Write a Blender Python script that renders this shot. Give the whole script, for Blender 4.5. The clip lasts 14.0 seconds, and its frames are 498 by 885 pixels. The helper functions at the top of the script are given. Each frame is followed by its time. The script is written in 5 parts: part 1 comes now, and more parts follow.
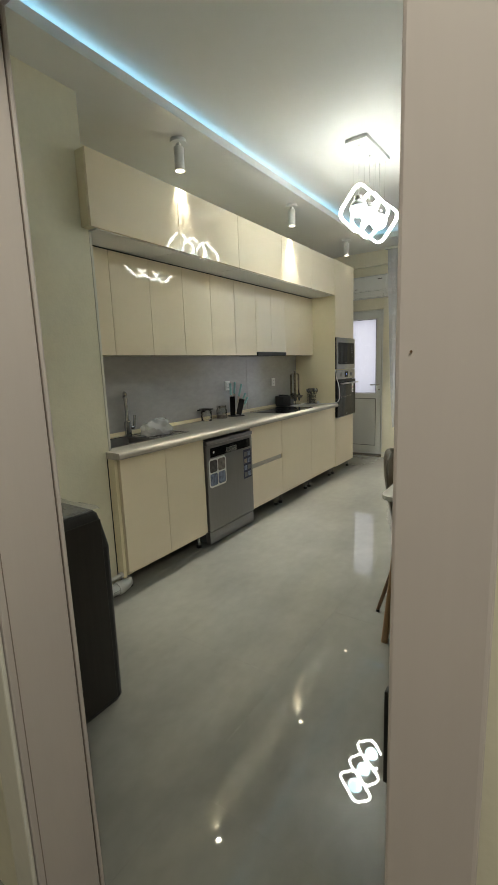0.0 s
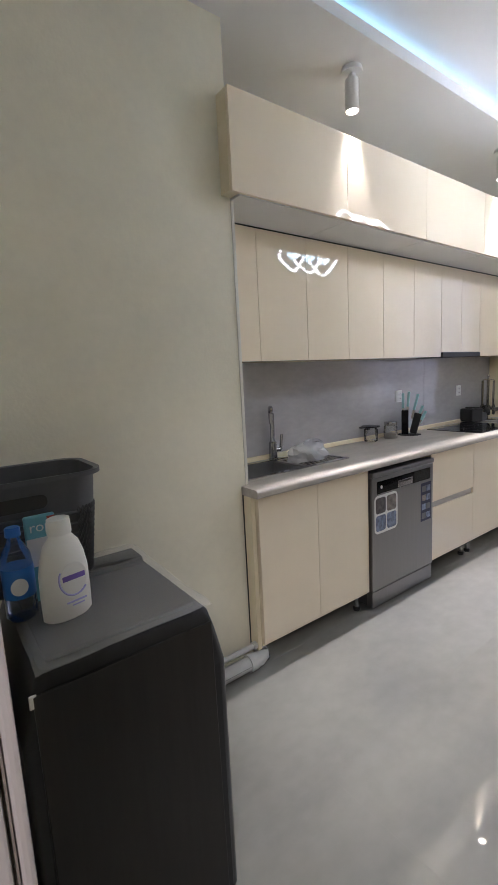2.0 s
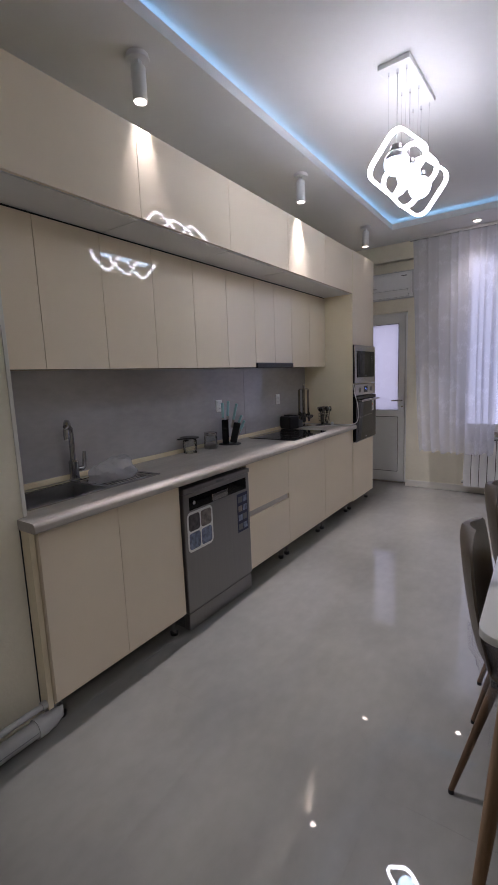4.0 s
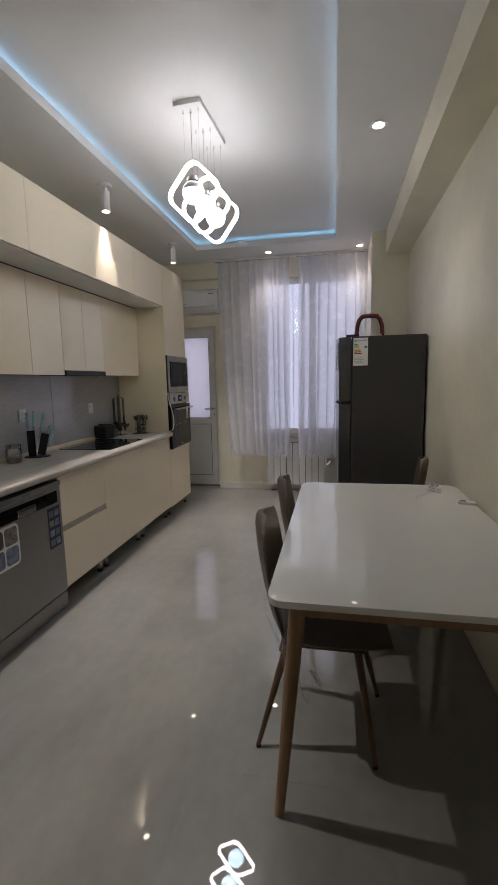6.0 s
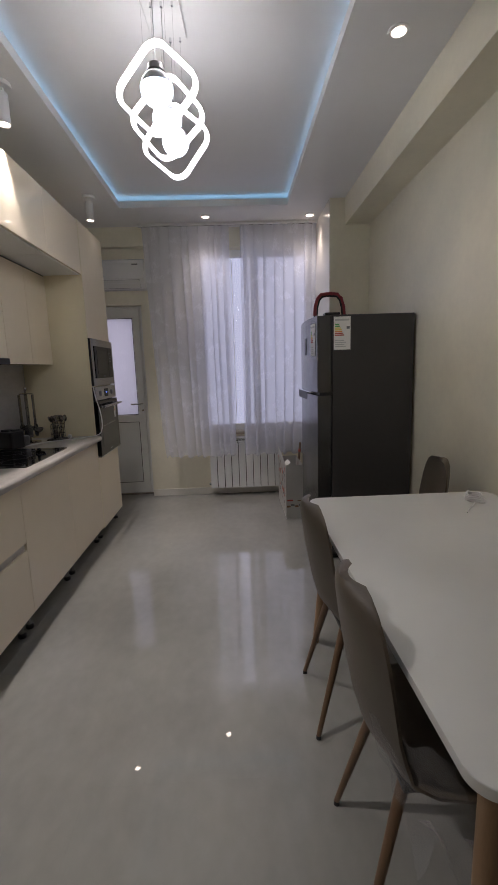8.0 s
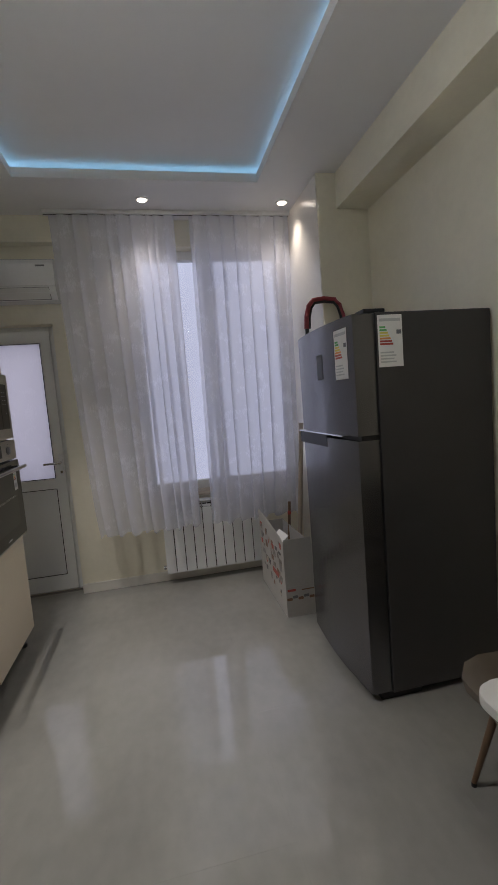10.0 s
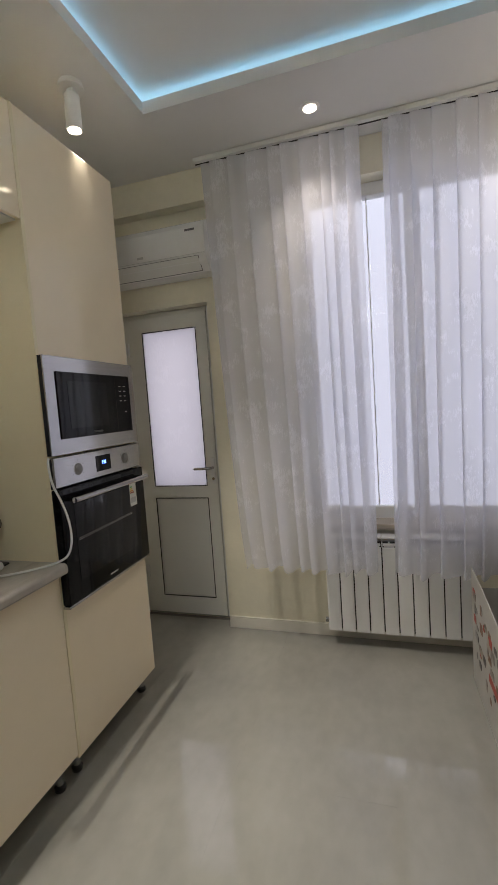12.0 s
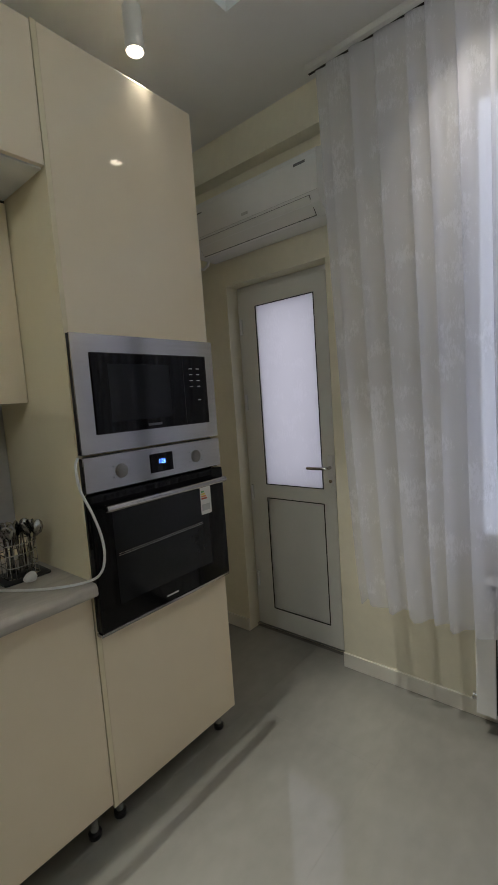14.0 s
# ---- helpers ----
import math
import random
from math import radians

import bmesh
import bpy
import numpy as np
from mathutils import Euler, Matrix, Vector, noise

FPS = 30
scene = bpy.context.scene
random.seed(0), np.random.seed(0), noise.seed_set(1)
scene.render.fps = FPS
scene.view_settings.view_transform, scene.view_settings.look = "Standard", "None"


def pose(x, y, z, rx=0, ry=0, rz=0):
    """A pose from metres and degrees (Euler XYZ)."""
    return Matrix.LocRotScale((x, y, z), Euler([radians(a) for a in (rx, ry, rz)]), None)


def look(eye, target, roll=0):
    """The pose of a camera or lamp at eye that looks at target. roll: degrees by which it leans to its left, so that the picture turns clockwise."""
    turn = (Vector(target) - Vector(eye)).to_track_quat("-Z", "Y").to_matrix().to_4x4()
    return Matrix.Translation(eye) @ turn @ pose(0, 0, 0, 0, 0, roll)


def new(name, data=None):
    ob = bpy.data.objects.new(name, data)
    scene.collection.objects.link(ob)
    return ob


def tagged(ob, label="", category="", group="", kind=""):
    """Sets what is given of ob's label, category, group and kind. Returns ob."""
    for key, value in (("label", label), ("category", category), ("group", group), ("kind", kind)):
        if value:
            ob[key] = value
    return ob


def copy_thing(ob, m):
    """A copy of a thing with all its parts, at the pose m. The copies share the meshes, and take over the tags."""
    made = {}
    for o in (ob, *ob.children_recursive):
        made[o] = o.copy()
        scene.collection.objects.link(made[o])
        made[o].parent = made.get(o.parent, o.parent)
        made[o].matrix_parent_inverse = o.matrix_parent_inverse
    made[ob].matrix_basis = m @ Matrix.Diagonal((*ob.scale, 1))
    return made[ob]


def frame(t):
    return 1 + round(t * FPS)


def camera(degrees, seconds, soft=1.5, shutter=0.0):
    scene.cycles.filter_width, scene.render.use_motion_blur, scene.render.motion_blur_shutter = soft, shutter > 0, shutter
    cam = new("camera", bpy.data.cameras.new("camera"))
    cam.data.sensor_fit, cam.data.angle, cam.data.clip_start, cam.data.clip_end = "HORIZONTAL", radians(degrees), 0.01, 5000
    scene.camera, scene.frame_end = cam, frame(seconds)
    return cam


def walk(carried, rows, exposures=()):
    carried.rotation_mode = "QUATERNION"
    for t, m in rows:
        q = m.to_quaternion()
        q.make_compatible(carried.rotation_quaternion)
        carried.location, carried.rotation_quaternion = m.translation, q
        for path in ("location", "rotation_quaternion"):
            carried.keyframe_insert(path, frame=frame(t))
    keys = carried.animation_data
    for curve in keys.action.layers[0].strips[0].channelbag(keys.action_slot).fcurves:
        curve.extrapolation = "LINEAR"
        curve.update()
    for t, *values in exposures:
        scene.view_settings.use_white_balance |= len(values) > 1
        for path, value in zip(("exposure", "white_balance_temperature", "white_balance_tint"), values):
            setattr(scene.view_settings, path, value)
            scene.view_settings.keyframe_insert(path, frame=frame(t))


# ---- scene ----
cam = camera(59.3, 14.0, soft=1.2)
PATH = [
    (0, (0.913, 0.259, 1.358), (2.547, 1.359, 1.015), -2.1),
    (0.5, (1.031, 0.361, 1.337), (2.508, 1.668, 1.008), -2.5),
    (1, (1.161, 0.5, 1.347), (2.507, 1.942, 1.014), -2.6),
    (1.5, (1.307, 0.645, 1.376), (2.496, 2.224, 1.072), -2.2),
    (2, (1.437, 0.784, 1.374), (2.605, 2.382, 1.085), -3.0),
    (2.5, (1.579, 0.825, 1.377), (2.813, 2.37, 1.075), -3.1),
    (3, (1.69, 0.807, 1.393), (3.041, 2.25, 1.087), -2.8),
    (3.5, (1.736, 0.774, 1.391), (3.232, 2.066, 1.086), -2.6),
    (5.8, (1.679, 0.645, 1.42), (3.605, 1.106, 1.142), -1.2),
    (6, (1.656, 0.653, 1.394), (3.598, 1.039, 1.111), -1.3),
    (6.5, (1.697, 0.663, 1.37), (3.662, 0.867, 1.056), -0.9),
    (7, (1.893, 0.737, 1.39), (3.86, 0.833, 1.038), -0.1),
    (7.5, (2.101, 0.97, 1.376), (4.07, 0.96, 1.027), -0.8),
    (8, (2.311, 1.196, 1.389), (4.282, 1.134, 1.051), -1.85),
    (8.2, (2.433, 1.252, 1.373), (4.405, 1.164, 1.057), -1.9),
    (10.3, (3.759, 1.446, 1.4), (5.707, 1.033, 1.215), -4.7),
    (10.5, (3.87, 1.407, 1.434), (5.843, 1.132, 1.25), -4.8),
    (11, (4.112, 1.274, 1.437), (6.102, 1.377, 1.263), -4.1),
    (11.5, (4.323, 1.184, 1.421), (6.277, 1.568, 1.241), -3.6),
    (12, (4.536, 1.138, 1.419), (6.442, 1.72, 1.252), -4.0),
    (12.5, (4.723, 1.078, 1.402), (6.556, 1.86, 1.236), -4.2),
    (13, (4.916, 0.964, 1.421), (6.647, 1.949, 1.234), -3.6),
    (13.5, (5.043, 0.965, 1.413), (6.668, 2.114, 1.221), -3.6),
    (14, (5.172, 1.052, 1.418), (6.691, 2.338, 1.224), -4.0),
]
EXPOSURES = ((0.0, 2.75, 7050, 0), (0.5, 2.41, 7300, 9), (1.0, 2.40, 7000, 10), (1.5, 2.72, 6480, 13), (2.0, 3.20, 6110, 17), (3.0, 2.82, 6060, 20), (3.7, 2.31, 6080, 23), (5.8, 2.01, 6630, 16), (6.5, 2.01, 6680, 14), (8.0, 1.81, 6580, 18), (10.3, 1.77, 6550, 13), (10.6, 1.83, 6550, 13), (11.2, 2.34, 6750, 13), (12.0, 2.30, 7150, 10), (12.8, 2.39, 7250, 10), (14.0, 2.05, 6800, 5))
walk(cam, [(t, look(eye, target, roll)) for t, eye, target, roll in PATH], EXPOSURES)

# ---- world and light ----
world = bpy.data.worlds.new("sky")
scene.world = world
world.use_nodes = True
wn = world.node_tree
sky = wn.nodes.new("ShaderNodeTexSky")
sky.sky_type, sky.sun_disc, sky.sun_elevation, sky.sun_rotation = "NISHITA", False, radians(48), radians(250)
bgn = wn.nodes["Background"]
wn.links.new(sky.outputs[0], bgn.inputs[0])
bgn.inputs[1].default_value = 0.12


def lamp(name, kind, m, power, colour, **kw):
    d = bpy.data.lights.new(name, kind)
    d.energy, d.color = power, colour
    for k, v in kw.items():
        if k == "size":
            d.size = v
        elif k == "size_y":
            d.shape, d.size_y = "RECTANGLE", v
        elif k == "spot":
            d.spot_size, d.spot_blend = radians(v), 1.0
        elif k == "radius":
            d.shadow_soft_size = v
    ob = new(name, d)
    ob.matrix_world = m
    return ob


WARM, NEUTRAL, COOL, LED_BLUE = (1.0, 0.90, 0.79), (1.0, 0.97, 0.93), (0.74, 0.78, 1.0), (0.31, 0.66, 1.0)
# daylight in the window's opening and in the balcony door's pane
lamp("window_daylight", "AREA", look((7.30, 0.93, 1.66), (5.0, 0.93, 1.3)), 0.66, COOL, size=1.2, size_y=1.85)
lamp("door_daylight", "AREA", look((7.34, 2.44, 1.43), (5.0, 2.44, 1.2)), 0.30, (0.86, 0.85, 0.97), size=0.38, size_y=1.0)
# surface spots over the worktop, recessed spots in the ceiling's rim
KITCHEN_SPOTS = ((3.275, 2.312), (4.775, 2.290), (6.215, 2.321))
for px, py in KITCHEN_SPOTS:
    lamp("surface_spot_beam", "SPOT", look((px, py, 2.618), (px, py - 0.62, 0)), 28, NEUTRAL, spot=66, radius=0.010)
for px, py in ((6.76, 1.40), (6.775, 0.405), (4.457, 0.42)):
    lamp("recessed_spot_beam", "SPOT", look((px, py, 2.795), (px, py, 0)), 4.8, WARM, spot=90, radius=0.022)
# fill lamp added in the unseen hall, brightens the jambs and near floor
lamp("hall_fill", "AREA", look((0.70, -0.15, 2.5), (1.5, 1.7, 0.9)), 2.7, NEUTRAL, size=0.5, size_y=0.5)

# ---- materials ----


def mat(name, colour, rough=0.5, metal=0.0, coat=0.0, vary=0.06, scale=6.0, bump=0.0, bump_scale=120.0, stretch=(1, 1, 1), spec=0.5, trans=0.0, ior=1.45, rvary=0.0, rand=0.0):
    """Principled material with two scales of colour variation, optional relief and gloss variation."""
    m = bpy.data.materials.new(name)
    m.use_nodes = True
    nt = m.node_tree
    p = nt.nodes["Principled BSDF"]
    p.inputs["Roughness"].default_value = rough
    p.inputs["Metallic"].default_value = metal
    p.inputs["Coat Weight"].default_value = coat
    p.inputs["Coat Roughness"].default_value = 0.03
    p.inputs["Specular IOR Level"].default_value = spec
    p.inputs["Transmission Weight"].default_value = trans
    p.inputs["IOR"].default_value = ior
    tc = nt.nodes.new("ShaderNodeTexCoord")
    mp = nt.nodes.new("ShaderNodeMapping")
    mp.inputs["Scale"].default_value = stretch
    nt.links.new(tc.outputs["Object"], mp.inputs[0])
    big = nt.nodes.new("ShaderNodeTexNoise")
    big.inputs["Scale"].default_value, big.inputs["Detail"].default_value = scale, 4
    small = nt.nodes.new("ShaderNodeTexNoise")
    small.inputs["Scale"].default_value, small.inputs["Detail"].default_value = scale * 9, 3
    for n in (big, small):
        nt.links.new(mp.outputs[0], n.inputs["Vector"])
    add = nt.nodes.new("ShaderNodeMath")
    add.operation = "MULTIPLY_ADD"
    nt.links.new(small.outputs["Fac"], add.inputs[0])
    add.inputs[1].default_value = 0.4
    nt.links.new(big.outputs["Fac"], add.inputs[2])
    fac = add.outputs[0]
    if rand:
        oi = nt.nodes.new("ShaderNodeObjectInfo")
        a2 = nt.nodes.new("ShaderNodeMath")
        a2.operation = "MULTIPLY_ADD"
        nt.links.new(oi.outputs["Random"], a2.inputs[0])
        a2.inputs[1].default_value = rand
        nt.links.new(fac, a2.inputs[2])
        fac = a2.outputs[0]
    ramp = nt.nodes.new("ShaderNodeValToRGB")
    ramp.color_ramp.elements[0].position, ramp.color_ramp.elements[1].position = 0.35, 1.05 + rand
    lo, hi = [max(0, c * (1 - vary)) for c in colour], [min(1, c * (1 + vary)) for c in colour]
    ramp.color_ramp.elements[0].color, ramp.color_ramp.elements[1].color = (*lo, 1), (*hi, 1)
    nt.links.new(fac, ramp.inputs[0])
    nt.links.new(ramp.outputs[0], p.inputs["Base Color"])
    if rvary:
        rr = nt.nodes.new("ShaderNodeMapRange")
        rr.inputs["To Min"].default_value, rr.inputs["To Max"].default_value = max(0, rough - rvary), rough + rvary
        nt.links.new(big.outputs["Fac"], rr.inputs[0])
        nt.links.new(rr.outputs[0], p.inputs["Roughness"])
    if bump:
        bn = nt.nodes.new("ShaderNodeTexNoise")
        bn.inputs["Scale"].default_value, bn.inputs["Detail"].default_value = bump_scale, 3
        nt.links.new(mp.outputs[0], bn.inputs["Vector"])
        b = nt.nodes.new("ShaderNodeBump")
        b.inputs["Strength"].default_value, b.inputs["Distance"].default_value = bump, 0.002
        nt.links.new(bn.outputs["Fac"], b.inputs["Height"])
        nt.links.new(b.outputs[0], p.inputs["Normal"])
    return m


def glow(name, colour, strength):
    m = bpy.data.materials.new(name)
    m.use_nodes = True
    p = m.node_tree.nodes["Principled BSDF"]
    p.inputs["Base Color"].default_value = (0.9, 0.9, 0.9, 1)
    p.inputs["Emission Color"].default_value = (*colour, 1)
    p.inputs["Emission Strength"].default_value = strength
    return m


def veil(name, clear, colour, back, vein):
    """Thin cloth: part clear, part translucent, part diffuse, denser along a woven pattern."""
    m = bpy.data.materials.new(name)
    m.use_nodes = True
    nt = m.node_tree
    nt.nodes.remove(nt.nodes["Principled BSDF"])
    out = nt.nodes["Material Output"]
    tr, tl, df = (nt.nodes.new("ShaderNodeBsdf" + k) for k in ("Transparent", "Translucent", "Diffuse"))
    tl.inputs[0].default_value = df.inputs[0].default_value = (*colour, 1)
    m1, m2 = nt.nodes.new("ShaderNodeMixShader"), nt.nodes.new("ShaderNodeMixShader")
    m1.inputs[0].default_value = back
    nt.links.new(df.outputs[0], m1.inputs[1])
    nt.links.new(tl.outputs[0], m1.inputs[2])
    tc = nt.nodes.new("ShaderNodeTexCoord")
    mp = nt.nodes.new("ShaderNodeMapping")
    mp.inputs["Scale"].default_value = (1.0, 1.0, 0.32)
    nt.links.new(tc.outputs["Object"], mp.inputs[0])
    ns = nt.nodes.new("ShaderNodeTexNoise")
    ns.inputs["Scale"].default_value, ns.inputs["Detail"].default_value, ns.inputs["Roughness"].default_value = 110, 6, 0.8
    nt.links.new(mp.outputs[0], ns.inputs["Vector"])
    big = nt.nodes.new("ShaderNodeTexNoise")
    big.inputs["Scale"].default_value = 9
    nt.links.new(tc.outputs["Object"], big.inputs["Vector"])
    mu = nt.nodes.new("ShaderNodeMath")
    mu.operation = "MULTIPLY"
    nt.links.new(ns.outputs["Fac"], mu.inputs[0])
    nt.links.new(big.outputs["Fac"], mu.inputs[1])
    rg = nt.nodes.new("ShaderNodeMapRange")
    rg.inputs["From Min"].default_value, rg.inputs["From Max"].default_value = 0.29, 0.34
    rg.inputs["To Min"].default_value, rg.inputs["To Max"].default_value = 1 - clear, min(1, 1 - clear + vein)
    nt.links.new(mu.outputs[0], rg.inputs[0])
    nt.links.new(rg.outputs[0], m2.inputs[0])
    nt.links.new(tr.outputs[0], m2.inputs[1])
    nt.links.new(m1.outputs[0], m2.inputs[2])
    nt.links.new(m2.outputs[0], out.inputs[0])
    return m


def film(name, colour, clear, rough=0.12, milky=False):
    """Clear plastic or glass sheet: see-through with a glossy coat."""
    m = bpy.data.materials.new(name)
    m.use_nodes = True
    nt = m.node_tree
    nt.nodes.remove(nt.nodes["Principled BSDF"])
    tr, gl = nt.nodes.new("ShaderNodeBsdfTransparent"), nt.nodes.new("ShaderNodeBsdfPrincipled" if milky else "ShaderNodeBsdfGlossy")
    tr.inputs[0].default_value = (*colour, 1)
    gl.inputs["Base Color" if milky else "Color"].default_value = (*colour, 1)
    gl.inputs["Roughness"].default_value = rough
    ns = nt.nodes.new("ShaderNodeTexNoise")
    ns.inputs["Scale"].default_value, ns.inputs["Detail"].default_value = 14, 5
    b = nt.nodes.new("ShaderNodeBump")
    b.inputs["Strength"].default_value, b.inputs["Distance"].default_value = 0.25, 0.01
    nt.links.new(ns.outputs["Fac"], b.inputs["Height"])
    nt.links.new(b.outputs[0], gl.inputs["Normal"])
    mx = nt.nodes.new("ShaderNodeMixShader")
    mx.inputs[0].default_value = 1 - clear
    if not milky:
        lw = nt.nodes.new("ShaderNodeFresnel")
        lw.inputs[0].default_value = 1.5
        nt.links.new(lw.outputs[0], mx.inputs[0])
    nt.links.new(tr.outputs[0], mx.inputs[1])
    nt.links.new(gl.outputs[0], mx.inputs[2])
    nt.links.new(mx.outputs[0], nt.nodes["Material Output"].inputs[0])
    return m


def tile_stone(name, base, vein, rough, scale):
    """Polished porcelain with soft drifting veins."""
    m = mat(name, base, rough, vary=0.17, scale=scale, stretch=(0.7, 1.0, 1), rand=0.0, spec=0.9, coat=0.42)
    m.node_tree.nodes["Principled BSDF"].inputs["Coat Roughness"].default_value = 0.008
    nt = m.node_tree
    p = nt.nodes["Principled BSDF"]
    src = p.inputs["Base Color"].links[0].from_socket
    w = nt.nodes.new("ShaderNodeTexWave")
    w.inputs["Scale"].default_value, w.inputs["Distortion"].default_value, w.inputs["Detail"].default_value = 0.55, 14, 6
    tc = nt.nodes.new("ShaderNodeTexCoord")
    pos = nt.nodes.new("ShaderNodeNewGeometry")
    nt.links.new(pos.outputs["Position"], w.inputs["Vector"])
    for n in nt.nodes:
        if n.type == "MAPPING":
            nt.links.new(pos.outputs["Position"], n.inputs[0])
    pw = nt.nodes.new("ShaderNodeMath")
    pw.operation = "POWER"
    pw.inputs[1].default_value = 5
    nt.links.new(w.outputs["Fac"], pw.inputs[0])
    ml = nt.nodes.new("ShaderNodeMath")
    ml.operation = "MULTIPLY"
    ml.inputs[1].default_value = 0.10
    nt.links.new(pw.outputs[0], ml.inputs[0])
    mx = nt.nodes.new("ShaderNodeMix")
    mx.data_type = "RGBA"
    nt.links.new(ml.outputs[0], mx.inputs["Factor"])
    nt.links.new(src, mx.inputs["A"])
    mx.inputs["B"].default_value = (*vein, 1)
    nt.links.new(mx.outputs["Result"], p.inputs["Base Color"])
    return m


M = {}
M["wall"] = mat("cream_wallpaper", (0.81, 0.765, 0.62), 0.42, vary=0.07, scale=3.2, bump=0.4, bump_scale=75)
M["reveal"] = mat("glossy_white_paint", (0.78, 0.75, 0.68), 0.27, vary=0.04, scale=3, bump=0.25, bump_scale=28)
M["ceil"] = mat("white_ceiling_paint", (0.79, 0.785, 0.775), 0.6, vary=0.02, scale=2)
M["frame_pink"] = mat("whitewashed_door_laminate", (0.56, 0.50, 0.48), 0.38, vary=0.03, scale=3, stretch=(5, 5, 0.4), bump=0.03, bump_scale=60)
M["seal"] = mat("brown_seal", (0.27, 0.22, 0.19), 0.5)
M["tap_metal"] = mat("smoked_chrome", (0.40, 0.40, 0.41), 0.16, metal=1.0, vary=0.05)
M["utensil"] = mat("polished_dark_steel", (0.30, 0.29, 0.28), 0.22, metal=1.0, vary=0.2, scale=30)
M["tile"] = tile_stone("polished_porcelain", (0.262, 0.256, 0.236), (0.35, 0.343, 0.315), 0.010, 2.0)
M["grout"] = mat("tile_grout", (0.25, 0.243, 0.224), 0.02)
M["cream"] = mat("cream_gloss_laminate", (0.885, 0.768, 0.59), 0.010, vary=0.03, scale=1.5, spec=0.5)
M["cream_side"] = mat("cream_panel", (0.84, 0.745, 0.53), 0.18, vary=0.03, scale=2)
M["soffit"] = mat("white_melamine", (0.72, 0.72, 0.70), 0.35, vary=0.02)
M["carcass"] = mat("white_chipboard", (0.66, 0.63, 0.56), 0.5)
M["counter"] = mat("marbled_worktop", (0.47, 0.43, 0.38), 0.38, spec=0.3, vary=0.24, scale=5, stretch=(0.5, 2, 1))
M["splash"] = mat("grey_marble_panel", (0.445, 0.43, 0.43), 0.09, coat=0.2, vary=0.20, scale=2.2, stretch=(0.7, 1, 1.6))
M["steel"] = mat("brushed_steel", (0.52, 0.505, 0.50), 0.15, metal=1.0, vary=0.07, scale=3, stretch=(1, 1, 30))
M["steel_grey"] = mat("grey_steel_paint", (0.26, 0.25, 0.243), 0.32, metal=0.85, vary=0.05, scale=3, stretch=(20, 20, 1))
M["sink_steel"] = mat("satin_sink_steel", (0.30, 0.295, 0.29), 0.34, metal=0.6, vary=0.08, scale=6)
M["chrome"] = mat("chrome", (0.75, 0.75, 0.76), 0.10, metal=1.0, vary=0.02)
M["black_glass"] = mat("black_glass", (0.005, 0.005, 0.006), 0.05, spec=0.28, vary=0.1)
M["black"] = mat("black_plastic", (0.013, 0.013, 0.014), 0.40, vary=0.2, scale=20, bump=0.1)
# near-black: rubber parts, and shade put as colour into gaps and holes
M["gap"] = mat("rubber_and_gap_shade", (0.03, 0.028, 0.025), 0.8)
M["dark_grey"] = mat("dark_grey_plastic", (0.10, 0.102, 0.108), 0.45, vary=0.1, scale=10)
M["white_plastic"] = mat("white_plastic", (0.78, 0.78, 0.77), 0.3, vary=0.03)
M["white_enamel"] = mat("white_enamel", (0.80, 0.80, 0.80), 0.25, vary=0.03)
M["grey_pipe"] = mat("grey_pvc", (0.50, 0.50, 0.49), 0.4, vary=0.08)
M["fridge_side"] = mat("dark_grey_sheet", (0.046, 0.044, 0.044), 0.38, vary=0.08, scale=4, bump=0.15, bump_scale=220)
M["fridge_door"] = mat("dark_inox", (0.165, 0.163, 0.17), 0.24, metal=0.9, vary=0.05, scale=2, stretch=(14, 14, 0.6))
M["washer"] = mat("dark_brown_sheet", (0.019, 0.0165, 0.014), 0.40, vary=0.22, scale=9, stretch=(9, 9, 0.5), bump=0.08)
M["cover_sheet"] = film("cloudy_plastic", (0.86, 0.86, 0.86), 0.76, 0.12, True)
M["table_top"] = mat("white_gloss_top", (0.78, 0.78, 0.75), 0.03, spec=0.5, vary=0.02, scale=2)
M["oak"] = mat("oak_legs", (0.30, 0.185, 0.10), 0.42, vary=0.22, scale=7, stretch=(6, 6, 0.7), bump=0.1, bump_scale=60)
M["walnut"] = mat("wood_print_legs", (0.16, 0.095, 0.055), 0.38, vary=0.25, scale=8, stretch=(7, 7, 0.7))
M["taupe"] = mat("taupe_leatherette", (0.115, 0.094, 0.070), 0.42, vary=0.12, scale=9, bump=0.35, bump_scale=260)
M["upvc"] = mat("white_upvc", (0.76, 0.76, 0.73), 0.28, vary=0.03)
M["frost"] = veil("frosted_patterned_glass", 0.04, (0.66, 0.65, 0.67), 0.85, 0.04)
M["sheer"] = veil("sheer_voile", 0.45, (0.91, 0.92, 0.99), 0.46, 0.09)
M["glass"] = film("window_glass", (0.96, 0.97, 0.98), 0.93, 0.02)
M["jar_glass"] = film("jar_glass", (0.965, 0.975, 0.97), 0.72, 0.03)
M["cling"] = film("clear_plastic", (0.90, 0.90, 0.92), 0.86, 0.22, True)
M["bag"] = film("plastic_bag", (0.88, 0.88, 0.90), 0.62, 0.12, True)
M["lamp_white"] = mat("white_lamp_body", (0.80, 0.80, 0.79), 0.35, vary=0.02)
M["bulb"] = glow("lit_globe", (0.54, 0.81, 1.0), 2.3)
M["globe_top"] = mat("smoky_grey_acrylic", (0.42, 0.42, 0.44), 0.22, vary=0.05)
M["ring"] = glow("lit_acrylic", (0.955, 0.97, 1.0), 4.2)
M["spot_lit"] = glow("lit_spot", (1.0, 0.87, 0.72), 3.2)
